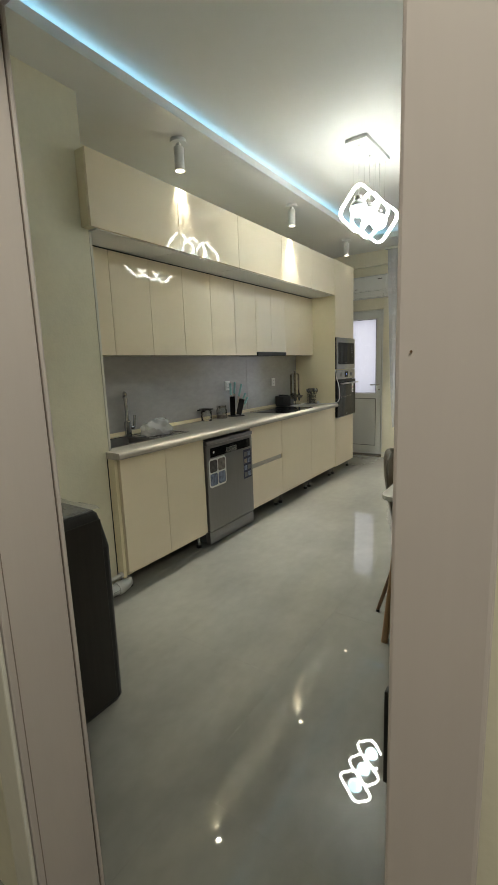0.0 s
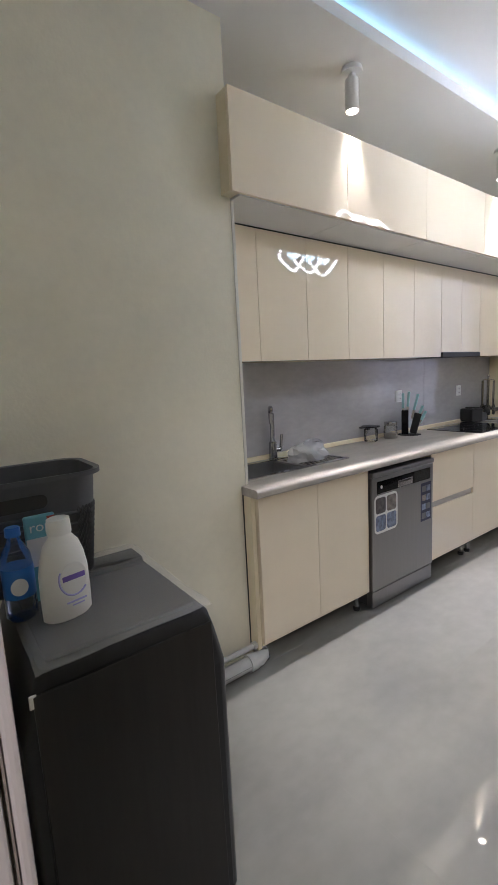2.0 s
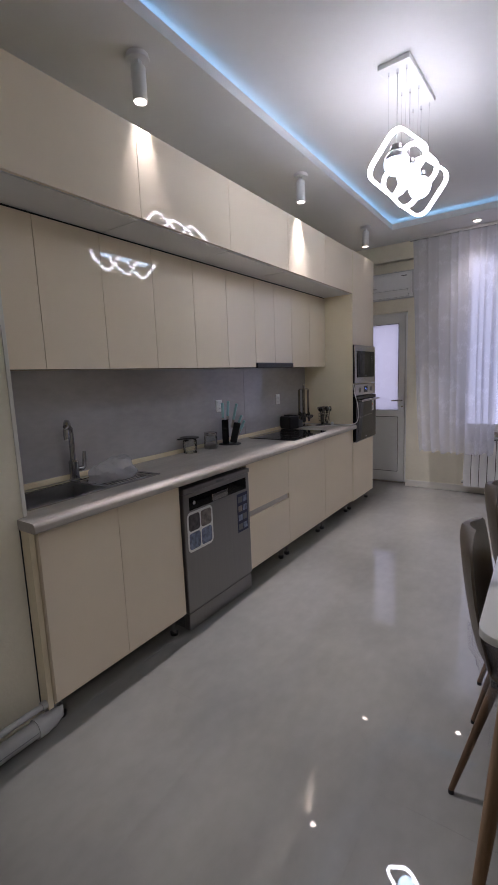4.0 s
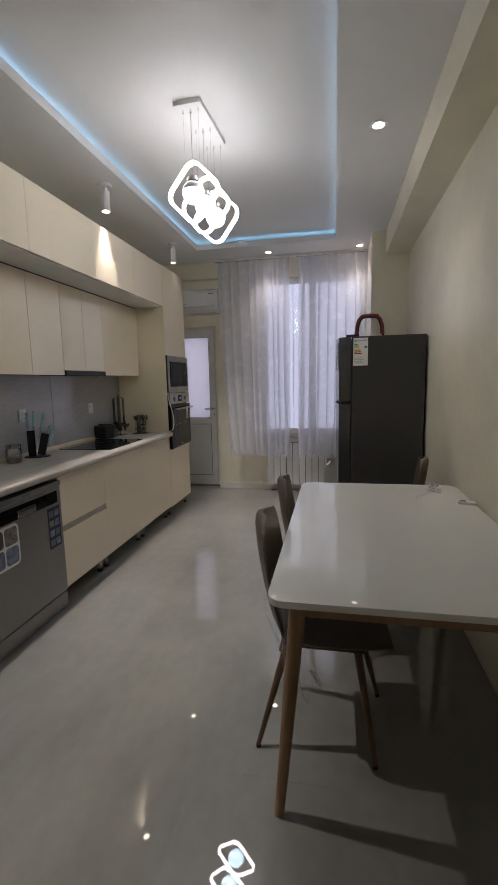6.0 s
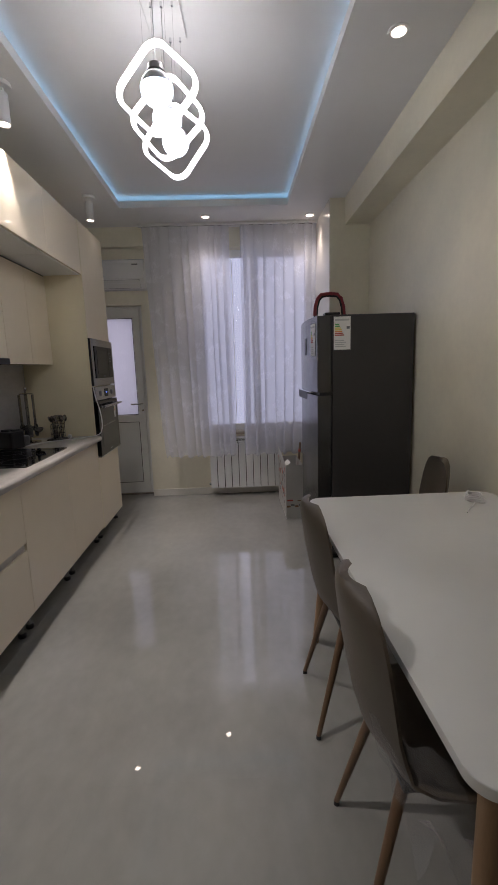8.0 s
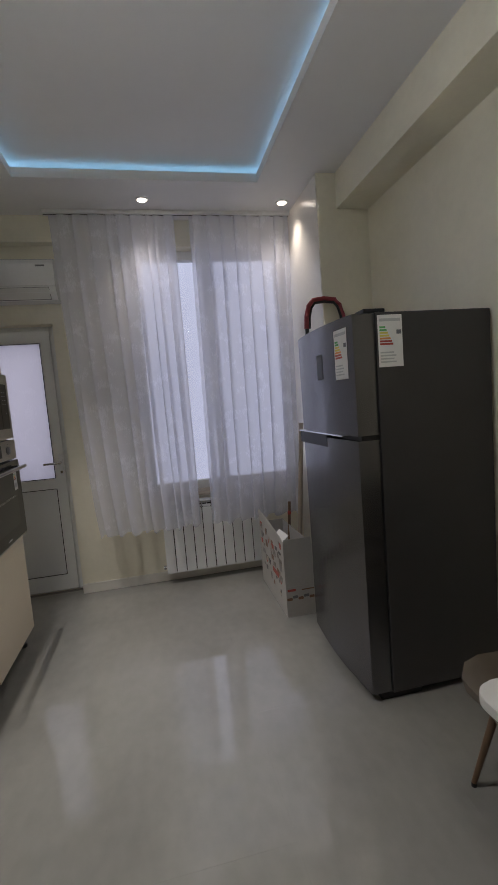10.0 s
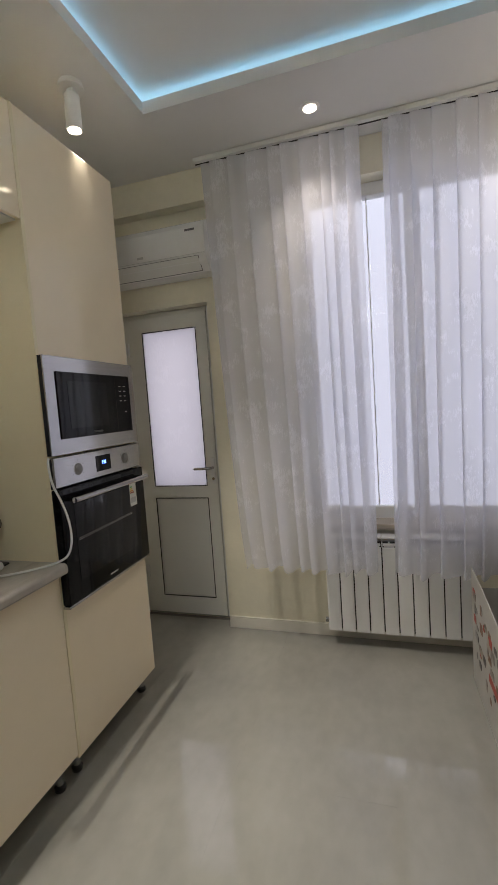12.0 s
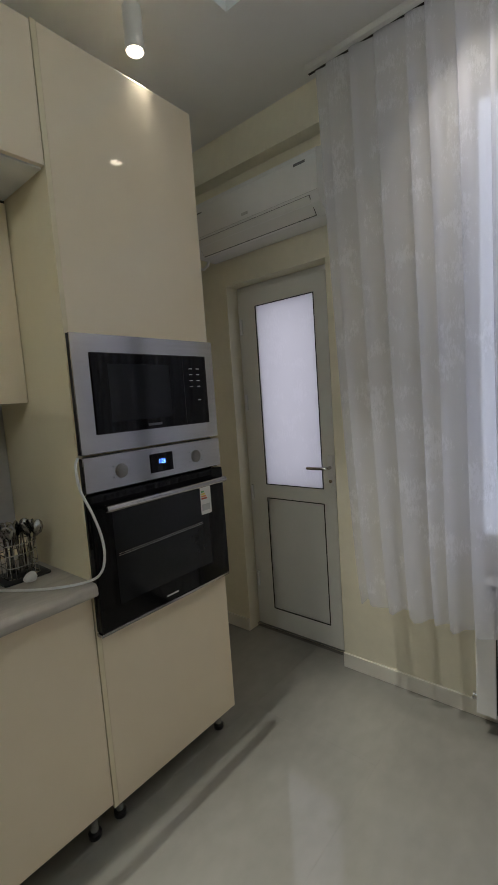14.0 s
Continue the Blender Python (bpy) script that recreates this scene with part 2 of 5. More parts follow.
M["led"] = glow("blue_led", LED_BLUE, 0.72)
M["daylit"] = glow("bright_daylight", (0.74, 0.77, 1.0), 0.20)
M["daylit"].node_tree.nodes["Principled BSDF"].inputs["Base Color"].default_value = (0.03, 0.03, 0.03, 1)
M["paper"] = mat("white_paper", (0.78, 0.77, 0.74), 0.5, vary=0.04)
M["ink"] = mat("grey_ink", (0.16, 0.16, 0.17), 0.6)
M["card"] = mat("white_card", (0.47, 0.455, 0.43), 0.55, vary=0.08, scale=8)
M["red"] = mat("red_plastic", (0.28, 0.035, 0.045), 0.35, vary=0.1)
M["redprint"] = mat("red_print", (0.42, 0.07, 0.05), 0.5, vary=0.2)
M["orange"] = mat("orange_print", (0.75, 0.30, 0.08), 0.5)
M["yellow"] = mat("yellow_print", (0.75, 0.62, 0.12), 0.5)
M["green"] = mat("green_print", (0.12, 0.42, 0.14), 0.5)
M["blue"] = mat("blue_plastic", (0.03, 0.16, 0.50), 0.3)
M["navy"] = mat("navy_print", (0.022, 0.026, 0.065), 0.4)
M["teal"] = mat("teal_print", (0.16, 0.42, 0.52), 0.4)
M["mint"] = mat("pale_turquoise_plastic", (0.34, 0.58, 0.58), 0.35)
M["purple"] = mat("purple_print", (0.16, 0.10, 0.38), 0.4)
M["lilac"] = mat("lilac_print", (0.45, 0.45, 0.75), 0.4)
M["bottle"] = mat("white_bottle", (0.80, 0.79, 0.75), 0.3, vary=0.03)
M["water"] = film("clear_bottle", (0.95, 0.97, 0.99), 0.6, 0.05)
M["brown"] = mat("brown_print", (0.22, 0.12, 0.07), 0.5, vary=0.3, scale=40)
M["photo"] = mat("printed_photo", (0.20, 0.17, 0.15), 0.35, vary=0.95, scale=26)
M["photo_blue"] = mat("printed_photo_blue", (0.16, 0.19, 0.28), 0.35, vary=0.95, scale=34)
M["photo_dark"] = mat("printed_photo_dark", (0.07, 0.06, 0.06), 0.35, vary=0.95, scale=40)
M["tan"] = mat("tan_sill_edge", (0.42, 0.36, 0.29), 0.4)
M["display"] = glow("blue_digits", (0.05, 0.18, 1.0), 2.0)
M["dark_window"] = mat("tinted_glass", (0.012, 0.013, 0.015), 0.06, spec=0.4, vary=0.2)
M["hob"] = mat("hob_glass", (0.010, 0.010, 0.011), 0.07, coat=0.4)
M["hall_wall"] = mat("hall_wallpaper", (0.62, 0.58, 0.50), 0.55, vary=0.05)


# ---- mesh helpers ----


def B():
    return bmesh.new()


def box(bm, x0, y0, z0, x1, y1, z1, bev=0.0, seg=2):
    """A bevelled box; its faces stay flat-shaded."""
    flat = bm.faces.layers.int.get("flat") or bm.faces.layers.int.new("flat")
    before = set(bm.faces)
    r = bmesh.ops.create_cube(bm, size=1.0)
    vs = r["verts"]
    for v in vs:
        v.co = Vector((x0 + (v.co.x + 0.5) * (x1 - x0), y0 + (v.co.y + 0.5) * (y1 - y0), z0 + (v.co.z + 0.5) * (z1 - z0)))
    if bev:
        es = list({e for v in vs for e in v.link_edges})
        bmesh.ops.bevel(bm, geom=es, offset=bev, segments=seg, affect="EDGES", profile=0.5)
    for f in bm.faces:
        if f not in before:
            f[flat] = 1
    return bm


def move(bm, m, start=0):
    bm.verts.ensure_lookup_table()
    for v in bm.verts[start:]:
        v.co = m @ v.co
    return bm


def cyl(bm, p0, p1, r0, r1=None, n=16, caps=True):
    p0, p1 = Vector(p0), Vector(p1)
    d = p1 - p0
    m = Matrix.Translation((p0 + p1) / 2) @ d.to_track_quat("Z", "Y").to_matrix().to_4x4()
    bmesh.ops.create_cone(bm, cap_ends=caps, segments=n, radius1=r0, radius2=r0 if r1 is None else r1, depth=d.length, matrix=m)
    return bm


def lathe(bm, prof, n=24, cx=0.0, cy=0.0, sx=1.0, sy=1.0):
    """Turn a profile of (radius, height) round z."""
    rings = []
    for r, z in prof:
        rings.append([bm.verts.new((cx + r * sx * math.cos(2 * math.pi * i / n), cy + r * sy * math.sin(2 * math.pi * i / n), z)) for i in range(n)])
    for a, b in zip(rings, rings[1:]):
        for i in range(n):
            j = (i + 1) % n
            bm.faces.new((a[i], a[j], b[j], b[i]))
    for ring, flip in ((rings[0], True), (rings[-1], False)):
        bm.faces.new(ring[::-1] if flip else ring)
    return bm


def tube(bm, pts, r, n=10, closed=False, r_end=None):
    """A round tube along points."""
    pts = [Vector(p) for p in pts]
    rings = []
    up = Vector((0.123, 0.456, 0.881)).normalized()
    for i, p in enumerate(pts):
        a = pts[i - 1] if (i or closed) else p
        b = pts[(i + 1) % len(pts)] if (i + 1 < len(pts) or closed) else p
        d = (b - a).normalized()
        s = d.cross(up).normalized()
        u = s.cross(d)
        rr = r if r_end is None else r + (r_end - r) * i / (len(pts) - 1)
        rings.append([bm.verts.new(p + rr * (s * math.cos(2 * math.pi * k / n) + u * math.sin(2 * math.pi * k / n))) for k in range(n)])
    pairs = list(zip(rings, rings[1:])) + ([(rings[-1], rings[0])] if closed else [])
    for a, b in pairs:
        for k in range(n):
            j = (k + 1) % n
            bm.faces.new((a[k], a[j], b[j], b[k]))
    if not closed:
        bm.faces.new(rings[0][::-1])
        bm.faces.new(rings[-1])
    return bm


def rounded(w, h, r, n=6):
    """Outline of a rounded rectangle about the origin."""
    out = []
    for cx, cy, a0 in ((w / 2 - r, h / 2 - r, 0), (-w / 2 + r, h / 2 - r, 90), (-w / 2 + r, -h / 2 + r, 180), (w / 2 - r, -h / 2 + r, 270)):
        for k in range(n + 1):
            a = radians(a0 + 90 * k / n)
            out.append((cx + r * math.cos(a), cy + r * math.sin(a)))
    return out


def prism(bm, outline, z0, z1, bev=0.0):
    lo = [bm.verts.new((x, y, z0)) for x, y in outline]
    hi = [bm.verts.new((x, y, z1)) for x, y in outline]
    n = len(outline)
    bm.faces.new(lo[::-1])
    top = bm.faces.new(hi)
    for i in range(n):
        j = (i + 1) % n
        bm.faces.new((lo[i], lo[j], hi[j], hi[i]))
    if bev:
        bmesh.ops.bevel(bm, geom=list(top.edges), offset=bev, segments=2, affect="EDGES", profile=0.5)
    return bm


def part(name, bm, material, parent=None, label="", smooth=True):
    bmesh.ops.recalc_face_normals(bm, faces=bm.faces)
    if smooth:
        flat = bm.faces.layers.int.get("flat")
        for f in bm.faces:
            f.smooth = not (flat and f[flat]) and f.calc_area() < 0.05
        for e in bm.edges:
            if len(e.link_faces) == 2 and e.calc_face_angle(0) > radians(38):
                e.smooth = False
    me = bpy.data.meshes.new(name)
    bm.to_mesh(me)
    bm.free()
    me.materials.append(material if not isinstance(material, str) else M[material])
    ob = new(name, me)
    if parent is not None:
        ob.parent = parent
    if label:
        ob["label"] = label
    return ob


def thing(name, x, y, z, label, category, group="", rz=0.0):
    ob = new(name)
    ob.matrix_basis = pose(x, y, z, 0, 0, rz)
    ob.empty_display_size = 0.1
    return tagged(ob, label, category, group)


def struct(name, bm, material, label="", category=""):
    return tagged(part(name, bm, material, None, "", smooth=False), label or name.replace("_", " "), category or name.split("_")[0], "", "structure")


def bx(*a, **k):
    return box(B(), *a, **k)


def writing(name, body, size, m, material, parent=None, bold=0.0, squash=1.0):
    """Built-in font lettering turned into a thin mesh."""
    cu = bpy.data.curves.new(name, "FONT")
    cu.body, cu.size, cu.align_x, cu.align_y, cu.offset, cu.extrude, cu.resolution_u = body, size, "CENTER", "CENTER", bold, 0.0003, 3
    tmp = new(name, cu)
    bpy.context.view_layer.update()
    me = bpy.data.meshes.new_from_object(tmp.evaluated_get(bpy.context.evaluated_depsgraph_get()))
    bpy.data.objects.remove(tmp)
    me.materials.append(M[material])
    ob = new(name, me)
    ob.matrix_basis = m @ Matrix.Diagonal((squash, 1, 1, 1))
    ob.parent = parent
    return ob


# ---- the room's shell ----
XN, XF, YR = 1.45, 7.10, -0.05      # doorway wall, window wall, long wall beside the table
YP, YB, XP = 2.40, 2.84, 2.585      # wall beside the kitchen, wall behind it, corner between
ZC, ZU = 2.81, 2.905                # dropped rim and raised field of the ceiling

floor = tagged(part("floor", bx(-1.2, -0.35, -0.12, 7.45, 3.3, -0.0004), "grout", None, "", False), "grout bed under large polished porcelain floor tiles", "floor", "", "structure")
struct("wall_south", bx(XN - 0.15, YR - 0.2, 0, 7.4, YR, 3.05), "wall", "long cream wallpapered wall beside the table")
struct("wall_north_pillar", bx(XN - 0.15, YP, 0, XP, 3.2, 3.05), "wall", "cream wallpapered wall beside the kitchen run")
struct("wall_north", bx(XP, YB, 0, 6.30, 3.2, 3.05), "wall", "cream wall behind the kitchen units")
struct("wall_north_corner", bx(6.30, 3.0, 0, 7.4, 3.2, 3.05), "wall", "cream wall in the corner by the balcony door")
struct("wall_pillar_south", bx(6.36, YR, 0, XF, 0.30, ZC), "wall", "cream pillar beside the window")
struct("trim_reveal", bx(6.372, 0.30, 0, XF, 0.304, ZC), "reveal", "glossy white side of the pillar by the window", "trim")
struct("trim_corner", bx(XP, YP - 0.004, 0.887, XP + 0.016, YP + 0.03, 2.122, bev=0.002), "reveal", "cream edging strip on the wall corner by the kitchen", "trim")
struct("beam_south", bx(XN, YR, 2.59, 6.36, 0.17, ZC), "wall", "cream ceiling beam along the long wall", "beam")
struct("beam_east", bx(7.02, 2.02, 2.625, XF, 3.0, ZC), "wall", "cream beam over the balcony door", "beam")

# window wall with the window's and the door's openings
WY0, WY1, WZ0, WZ1 = 0.304, 1.56, 0.70, 2.615
DY0, DY1, DZ1 = 2.13, 2.775, 2.07
bm = B()
for a in ((XF, YR, 0, 7.36, WY0, 3.05), (XF, WY0, 0, 7.36, WY1, WZ0 - 0.03), (XF, WY0, WZ1, 7.36, WY1, 3.05), (XF, WY1, 0, 7.36, DY0, 3.05), (XF, DY0, DZ1, 7.36, DY1, 3.05), (XF, DY1, 0, 7.36, 3.0, 3.05)):
    box(bm, *a)
struct("wall_east", bm, "wall", "cream wall with the window and balcony door")

# doorway wall
JY0, JY1, JZ = 0.365, 1.139, 2.03
bm = B()
for a in ((1.32, YR, 0, XN, JY0 - 0.04, 3.05), (1.32, JY1 + 0.04, 0, XN, YP, 3.05), (1.32, JY0 - 0.04, JZ + 0.04, XN, JY1 + 0.04, 3.05)):
    box(bm, *a)
struct("wall_west", bm, "wall", "cream wall with the doorway to the hall")
door_lining = tagged(part("door_1", bx(1.300, JY1, 0, 1.446, JY1 + 0.036, JZ + 0.036, bev=0.003), "frame_pink"), "whitewashed wood-grain door lining of the open doorway", "door frame", "", "structure")
part("jamb", bx(1.300, JY0 - 0.036, 0, 1.446, JY0, JZ + 0.036, bev=0.003), "frame_pink", door_lining)
part("head", bx(1.300, JY0, JZ, 1.446, JY1, JZ + 0.036, bev=0.003), "frame_pink", door_lining)
for nm, y0, y1 in (("casing", JY1 + 0.002, JY1 + 0.085), ("casing", JY0 - 0.085, JY0 - 0.002)):
    part(nm, bx(1.4505, y0, 0, 1.462, y1, JZ + 0.08, bev=0.004), "frame_pink", door_lining)
    part(nm, bx(1.288, y0, 0, 1.2985, y1, JZ + 0.08, bev=0.004), "reveal" if y0 > 1 else "frame_pink", door_lining)
part("casing", bx(1.4505, JY0 - 0.006, JZ + 0.006, 1.462, JY1 + 0.006, JZ + 0.08, bev=0.004), "frame_pink", door_lining)
part("seal", bx(1.4484, JY1 + 0.0015, 0, 1.4502, JY1 + 0.006, JZ), "seal", door_lining, "thin dark brown seal line")
part("seal", bx(1.3145, JY1 - 0.0007, 0, 1.3165, JY1 + 0.001, JZ), "seal", door_lining, "thin dark brown seal line")
part("strike_plate", bx(1.3015, JY1 - 0.002, 1.085, 1.313, JY1 - 0.0003, 1.20, bev=0.0005), "walnut", door_lining, "dark bronze strike plate")
part("hinge", bx(1.302, JY0 + 0.0003, 0.93, 1.312, JY0 + 0.005, 1.035, bev=0.001), "black", door_lining, "dark hinge")
part("screw_cap", cyl(B(), (1.2868, JY0 - 0.0155, 1.365), (1.2878, JY0 - 0.0155, 1.365), 0.0011, n=8), "walnut", door_lining)

# hall that closes the place behind the camera
struct("wall_hall_west", bx(-1.2, -1.2, 0, -1.05, 2.2, 2.9), "hall_wall", "plain hall wall")
struct("wall_hall_south", bx(-1.05, -1.2, 0, 1.32, -1.05, 2.9), "hall_wall", "plain hall wall")
struct("wall_hall_north", bx(-1.05, 2.05, 0, 1.32, 2.2, 2.9), "hall_wall", "plain hall wall")
struct("wall_hall_corner", bx(1.30, -1.2, 0, 1.45, YR, 2.9), "hall_wall", "plain hall wall")
struct("ceiling_hall", bx(-1.2, -1.2, 2.75, 1.32, 2.2, 2.9), "ceil", "plain hall ceiling", "ceiling")
struct("floor_hall", bx(-1.2, -1.2, -0.12, 1.30, -0.35, -0.004), "tile", "polished porcelain floor of the hall", "floor")

# ceiling: a dropped rim round a raised field, with a hidden blue strip light
CX0, CX1, CY0, CY1 = 1.95, 6.50, 0.655, 2.143
bm = B()
for a in ((XN, YR, ZC, 7.1, CY0, ZC + 0.055), (XN, CY1, ZC, 7.1, 3.1, ZC + 0.055), (XN, CY0, ZC, CX0, CY1, ZC + 0.055), (CX1, CY0, ZC, 7.1, CY1, ZC + 0.055)):
    box(bm, *a)
struct("ceiling", bm, "ceil", "white dropped ceiling rim round a raised field")
LG = 0.13
bm = B()
box(bm, CX0 - LG - 0.05, CY0 - LG - 0.05, ZU, CX1 + LG + 0.05, CY1 + LG + 0.05, ZU + 0.06)
struct("ceiling_field", bm, "ceil", "white raised ceiling field", "ceiling")
bm = B()
for a in ((CX0 - LG - 0.05, CY0 - LG - 0.05, CX1 + LG + 0.05, CY0 - LG), (CX0 - LG - 0.05, CY1 + LG, CX1 + LG + 0.05, CY1 + LG + 0.05), (CX0 - LG - 0.05, CY0 - LG, CX0 - LG, CY1 + LG), (CX1 + LG, CY0 - LG, CX1 + LG + 0.05, CY1 + LG)):
    box(bm, a[0], a[1], ZC + 0.055, a[2], a[3], ZU)
struct("ceiling_step", bm, "ceil", "white upstand hidden above the ceiling rim", "ceiling")
led = thing("strip_light", (CX0 + CX1) / 2, (CY0 + CY1) / 2, ZC + 0.057, "pale blue LED strip light hidden behind the ceiling rim", "strip light")
hx, hy = (CX1 - CX0) / 2 + 0.055, (CY1 - CY0) / 2 + 0.055
for a in ((-hx, -hy, hx, -hy + 0.012), (-hx, hy - 0.012, hx, hy), (-hx, -hy + 0.012, -hx + 0.012, hy - 0.012), (hx - 0.012, -hy + 0.012, hx, hy - 0.012)):
    part("led_strip", bx(a[0], a[1], 0, a[2], a[3], 0.006), "led", led)

# baseboards of white tile
struct("baseboard", bx(7.088, 0.31, 0, 7.0995, 2.13, 0.075, bev=0.002), "reveal", "white skirting under the window", "baseboard")
struct("baseboard_corner", bx(7.088, 2.775, 0, 7.0995, 2.999, 0.075, bev=0.002), "reveal", "white skirting beside the balcony door", "baseboard")
struct("baseboard_north", bx(XN + 0.015, YP - 0.011, 0, XP - 0.01, YP - 0.0005, 0.06, bev=0.002), "wall", "cream skirting behind the pipes", "baseboard")

# window behind the curtains
win = tagged(part("window_1", bx(7.20, WY0, WZ0, 7.27, WY0 + 0.07, WZ1, bev=0.006), "upvc"), "white uPVC window in two lights", "window", "", "structure")
part("window_frame", bx(7.20, WY1 - 0.07, WZ0, 7.27, WY1, WZ1, bev=0.006), "upvc", win)
part("window_frame", bx(7.20, WY0 + 0.07, WZ1 - 0.07, 7.27, WY1 - 0.07, WZ1, bev=0.006), "upvc", win)
part("window_frame", bx(7.20, WY0 + 0.07, WZ0, 7.27, WY1 - 0.07, WZ0 + 0.07, bev=0.006), "upvc", win)
part("mullion", bx(7.185, 0.89, WZ0 + 0.07, 7.27, 0.97, WZ1 - 0.07, bev=0.008), "upvc", win)
part("glazing_bar", bx(7.225, 1.166, WZ0 + 0.07, 7.231, 1.172, WZ1 - 0.07), "upvc", win)
for y0, y1 in ((WY0 + 0.07, 0.89), (0.97, WY1 - 0.07)):
    g = part("pane", bx(7.232, y0, WZ0 + 0.07, 7.238, y1, WZ1 - 0.07), "glass", win)
    g.visible_shadow = False
part("window_sill", bx(7.06, WY0 + 0.002, WZ0 - 0.03, 7.20, WY1 + 0.03, WZ0 + 0.002, bev=0.006), "tan", win, "tan stone sill")

# balcony door
dr = tagged(part("door_2", bx(7.19, DY0, 0.012, 7.25, DY0 + 0.045, DZ1, bev=0.004), "upvc"), "closed white uPVC balcony door, frosted glass over a plain panel", "door", "", "structure")
part("door_frame", bx(7.19, DY1 - 0.03, 0.012, 7.25, DY1, DZ1, bev=0.004), "upvc", dr)
part("door_frame", bx(7.19, DY0 + 0.045, DZ1 - 0.03, 7.25, DY1 - 0.03, DZ1, bev=0.004), "upvc", dr)
part("threshold", bx(7.17, DY0, 0.0, 7.26, DY1, 0.022, bev=0.003), "steel", dr)
GY0, GY1 = 2.25, 2.636
bm = B()
for a in ((DY0 + 0.047, 0.026, GY0, DZ1 - 0.032), (GY1, 0.026, DY1 - 0.032, DZ1 - 0.032), (GY0, 1.946, GY1, DZ1 - 0.032), (GY0, 0.834, GY1, 0.914), (GY0, 0.026, GY1, 0.148)):
    box(bm, 7.178, a[0], a[1], 7.24, a[2], a[3])
leaf = part("door_leaf", bm, "upvc", dr, "", False)
part("frosted_pane", bx(7.188, GY0, 0.914, 7.194, GY1, 1.946), "frost", dr, "white frosted pane with a leaf pattern")
part("door_panel", bx(7.186, GY0 + 0.002, 0.150, 7.206, GY1 - 0.002, 0.832, bev=0.002), "soffit", dr)
bm = B()
for z0, z1 in ((0.914, 1.946), (0.148, 0.834)):
    box(bm, 7.1755, GY0 - 0.001, z0, 7.1795, GY0 + 0.004, z1)
    box(bm, 7.1755, GY1 - 0.004, z0, 7.1795, GY1 + 0.001, z1)
    box(bm, 7.1755, GY0 + 0.006, z0 - 0.001, 7.1795, GY1 - 0.006, z0 + 0.004)
    box(bm, 7.1755, GY0 + 0.006, z1 - 0.004, 7.1795, GY1 - 0.006, z1 + 0.001)
part("gasket", bm, "gap", dr, "black glazing gasket")
hb = part("backplate", bx(7.170, 2.186, 0.93, 7.178, 2.214, 1.10, bev=0.003), "white_enamel", dr)
part("lever", tube(B(), [(7.175, 2.20, 1.035), (7.135, 2.20, 1.035), (7.128, 2.21, 1.035), (7.128, 2.315, 1.033)], 0.009), "steel", hb)
part("key_cylinder", cyl(B(), (7.165, 2.20, 0.962), (7.172, 2.20, 0.962), 0.009), "steel", hb)
for z in (0.32, 0.86, 1.40, 1.84):
    part("door_hinge", cyl(B(), (7.170, DY1 - 0.033, z - 0.045), (7.170, DY1 - 0.033, z + 0.045), 0.010, n=10), "white_enamel", dr)
struct("backdrop", bx(8.6, -3, -3, 8.65, 7, 6), "daylit", "bright overcast distance outside", "backdrop")


# ---- kitchen ----
YF = 2.317                          # front plane of the doors
ZK, ZT = 0.845, 0.885               # underside and top of the worktop


def cab_leg(parent, x, y, h=0.10):
    l = part("leg", cyl(B(), (x, y, 0.018), (x, y, h), 0.014, n=12), "chrome", parent)
    part("foot", lathe(B(), [(0.020, 0.0), (0.022, 0.004), (0.022, 0.018), (0.015, 0.024)], 14, x, y), "black", l)


def base_unit(x0, x1, label, doors):
    """Base cabinet from x0 to x1; doors: list of (x0, x1, z0, z1)."""
    u = thing("base_cabinet", x0, YF, 0, label, "cabinet", "kitchen base cabinets")
    w = x1 - x0
    bm = B()
    box(bm, 0.001, 0.019, 0.10, 0.017, 0.50, ZK - 0.002)
    box(bm, w - 0.017, 0.019, 0.10, w - 0.001, 0.50, ZK - 0.002)
    box(bm, 0.017, 0.019, 0.10, w - 0.017, 0.50, 0.116)
    box(bm, 0.017, 0.484, 0.116, w - 0.017, 0.50, ZK - 0.06)
    box(bm, 0.017, 0.019, ZK - 0.10, w - 0.017, 0.035, ZK - 0.002)
    part("body", bm, "cream_side", u, "", False)
    for a, b, z0, z1 in doors:
        part("door", bx(a - x0 + 0.0009, 0, z0, b - x0 - 0.0009, 0.0175, z1, bev=0.0012), "cream", u)
    for lx in (0.045, w - 0.045):
        for ly in (0.06, 0.44):
            cab_leg(u, lx, ly)
    return u


base_unit(2.59, 3.365, "cream gloss sink base cabinet with two doors", [(2.59, 2.967, 0.117, ZK - 0.004), (2.967, 3.365, 0.117, ZK - 0.004)])
du = base_unit(3.99, 4.54, "cream gloss base cabinet with two deep drawers", [(3.99, 4.54, 0.515, ZK - 0.004), (3.99, 4.54, 0.117, 0.475)])
part("grip_channel", bx(0.003, 0.012, 0.470, 0.547, 0.022, 0.520), "counter", du, "recessed pale grip channel")
base_unit(4.54, 5.19, "cream gloss base cabinet under the hob", [(4.54, 5.19, 0.117, ZK - 0.004)])
base_unit(5.19, 5.845, "cream gloss base cabinet beside the oven housing", [(5.19, 5.845, 0.117, ZK - 0.004)])
fil = thing("filler_panel", 2.565, YF + 0.02, 0, "cream end panel beside the sink cabinet", "panel")
part("panel", bx(0, 0, 0.09, 0.022, 0.07, ZK - 0.002, bev=0.001), "cream_side", fil)
part("gap_strip", bx(-0.0022, 0.054, 0.08, -0.0003, 0.0615, ZK), "gap", fil, "dark gap beside the wall")

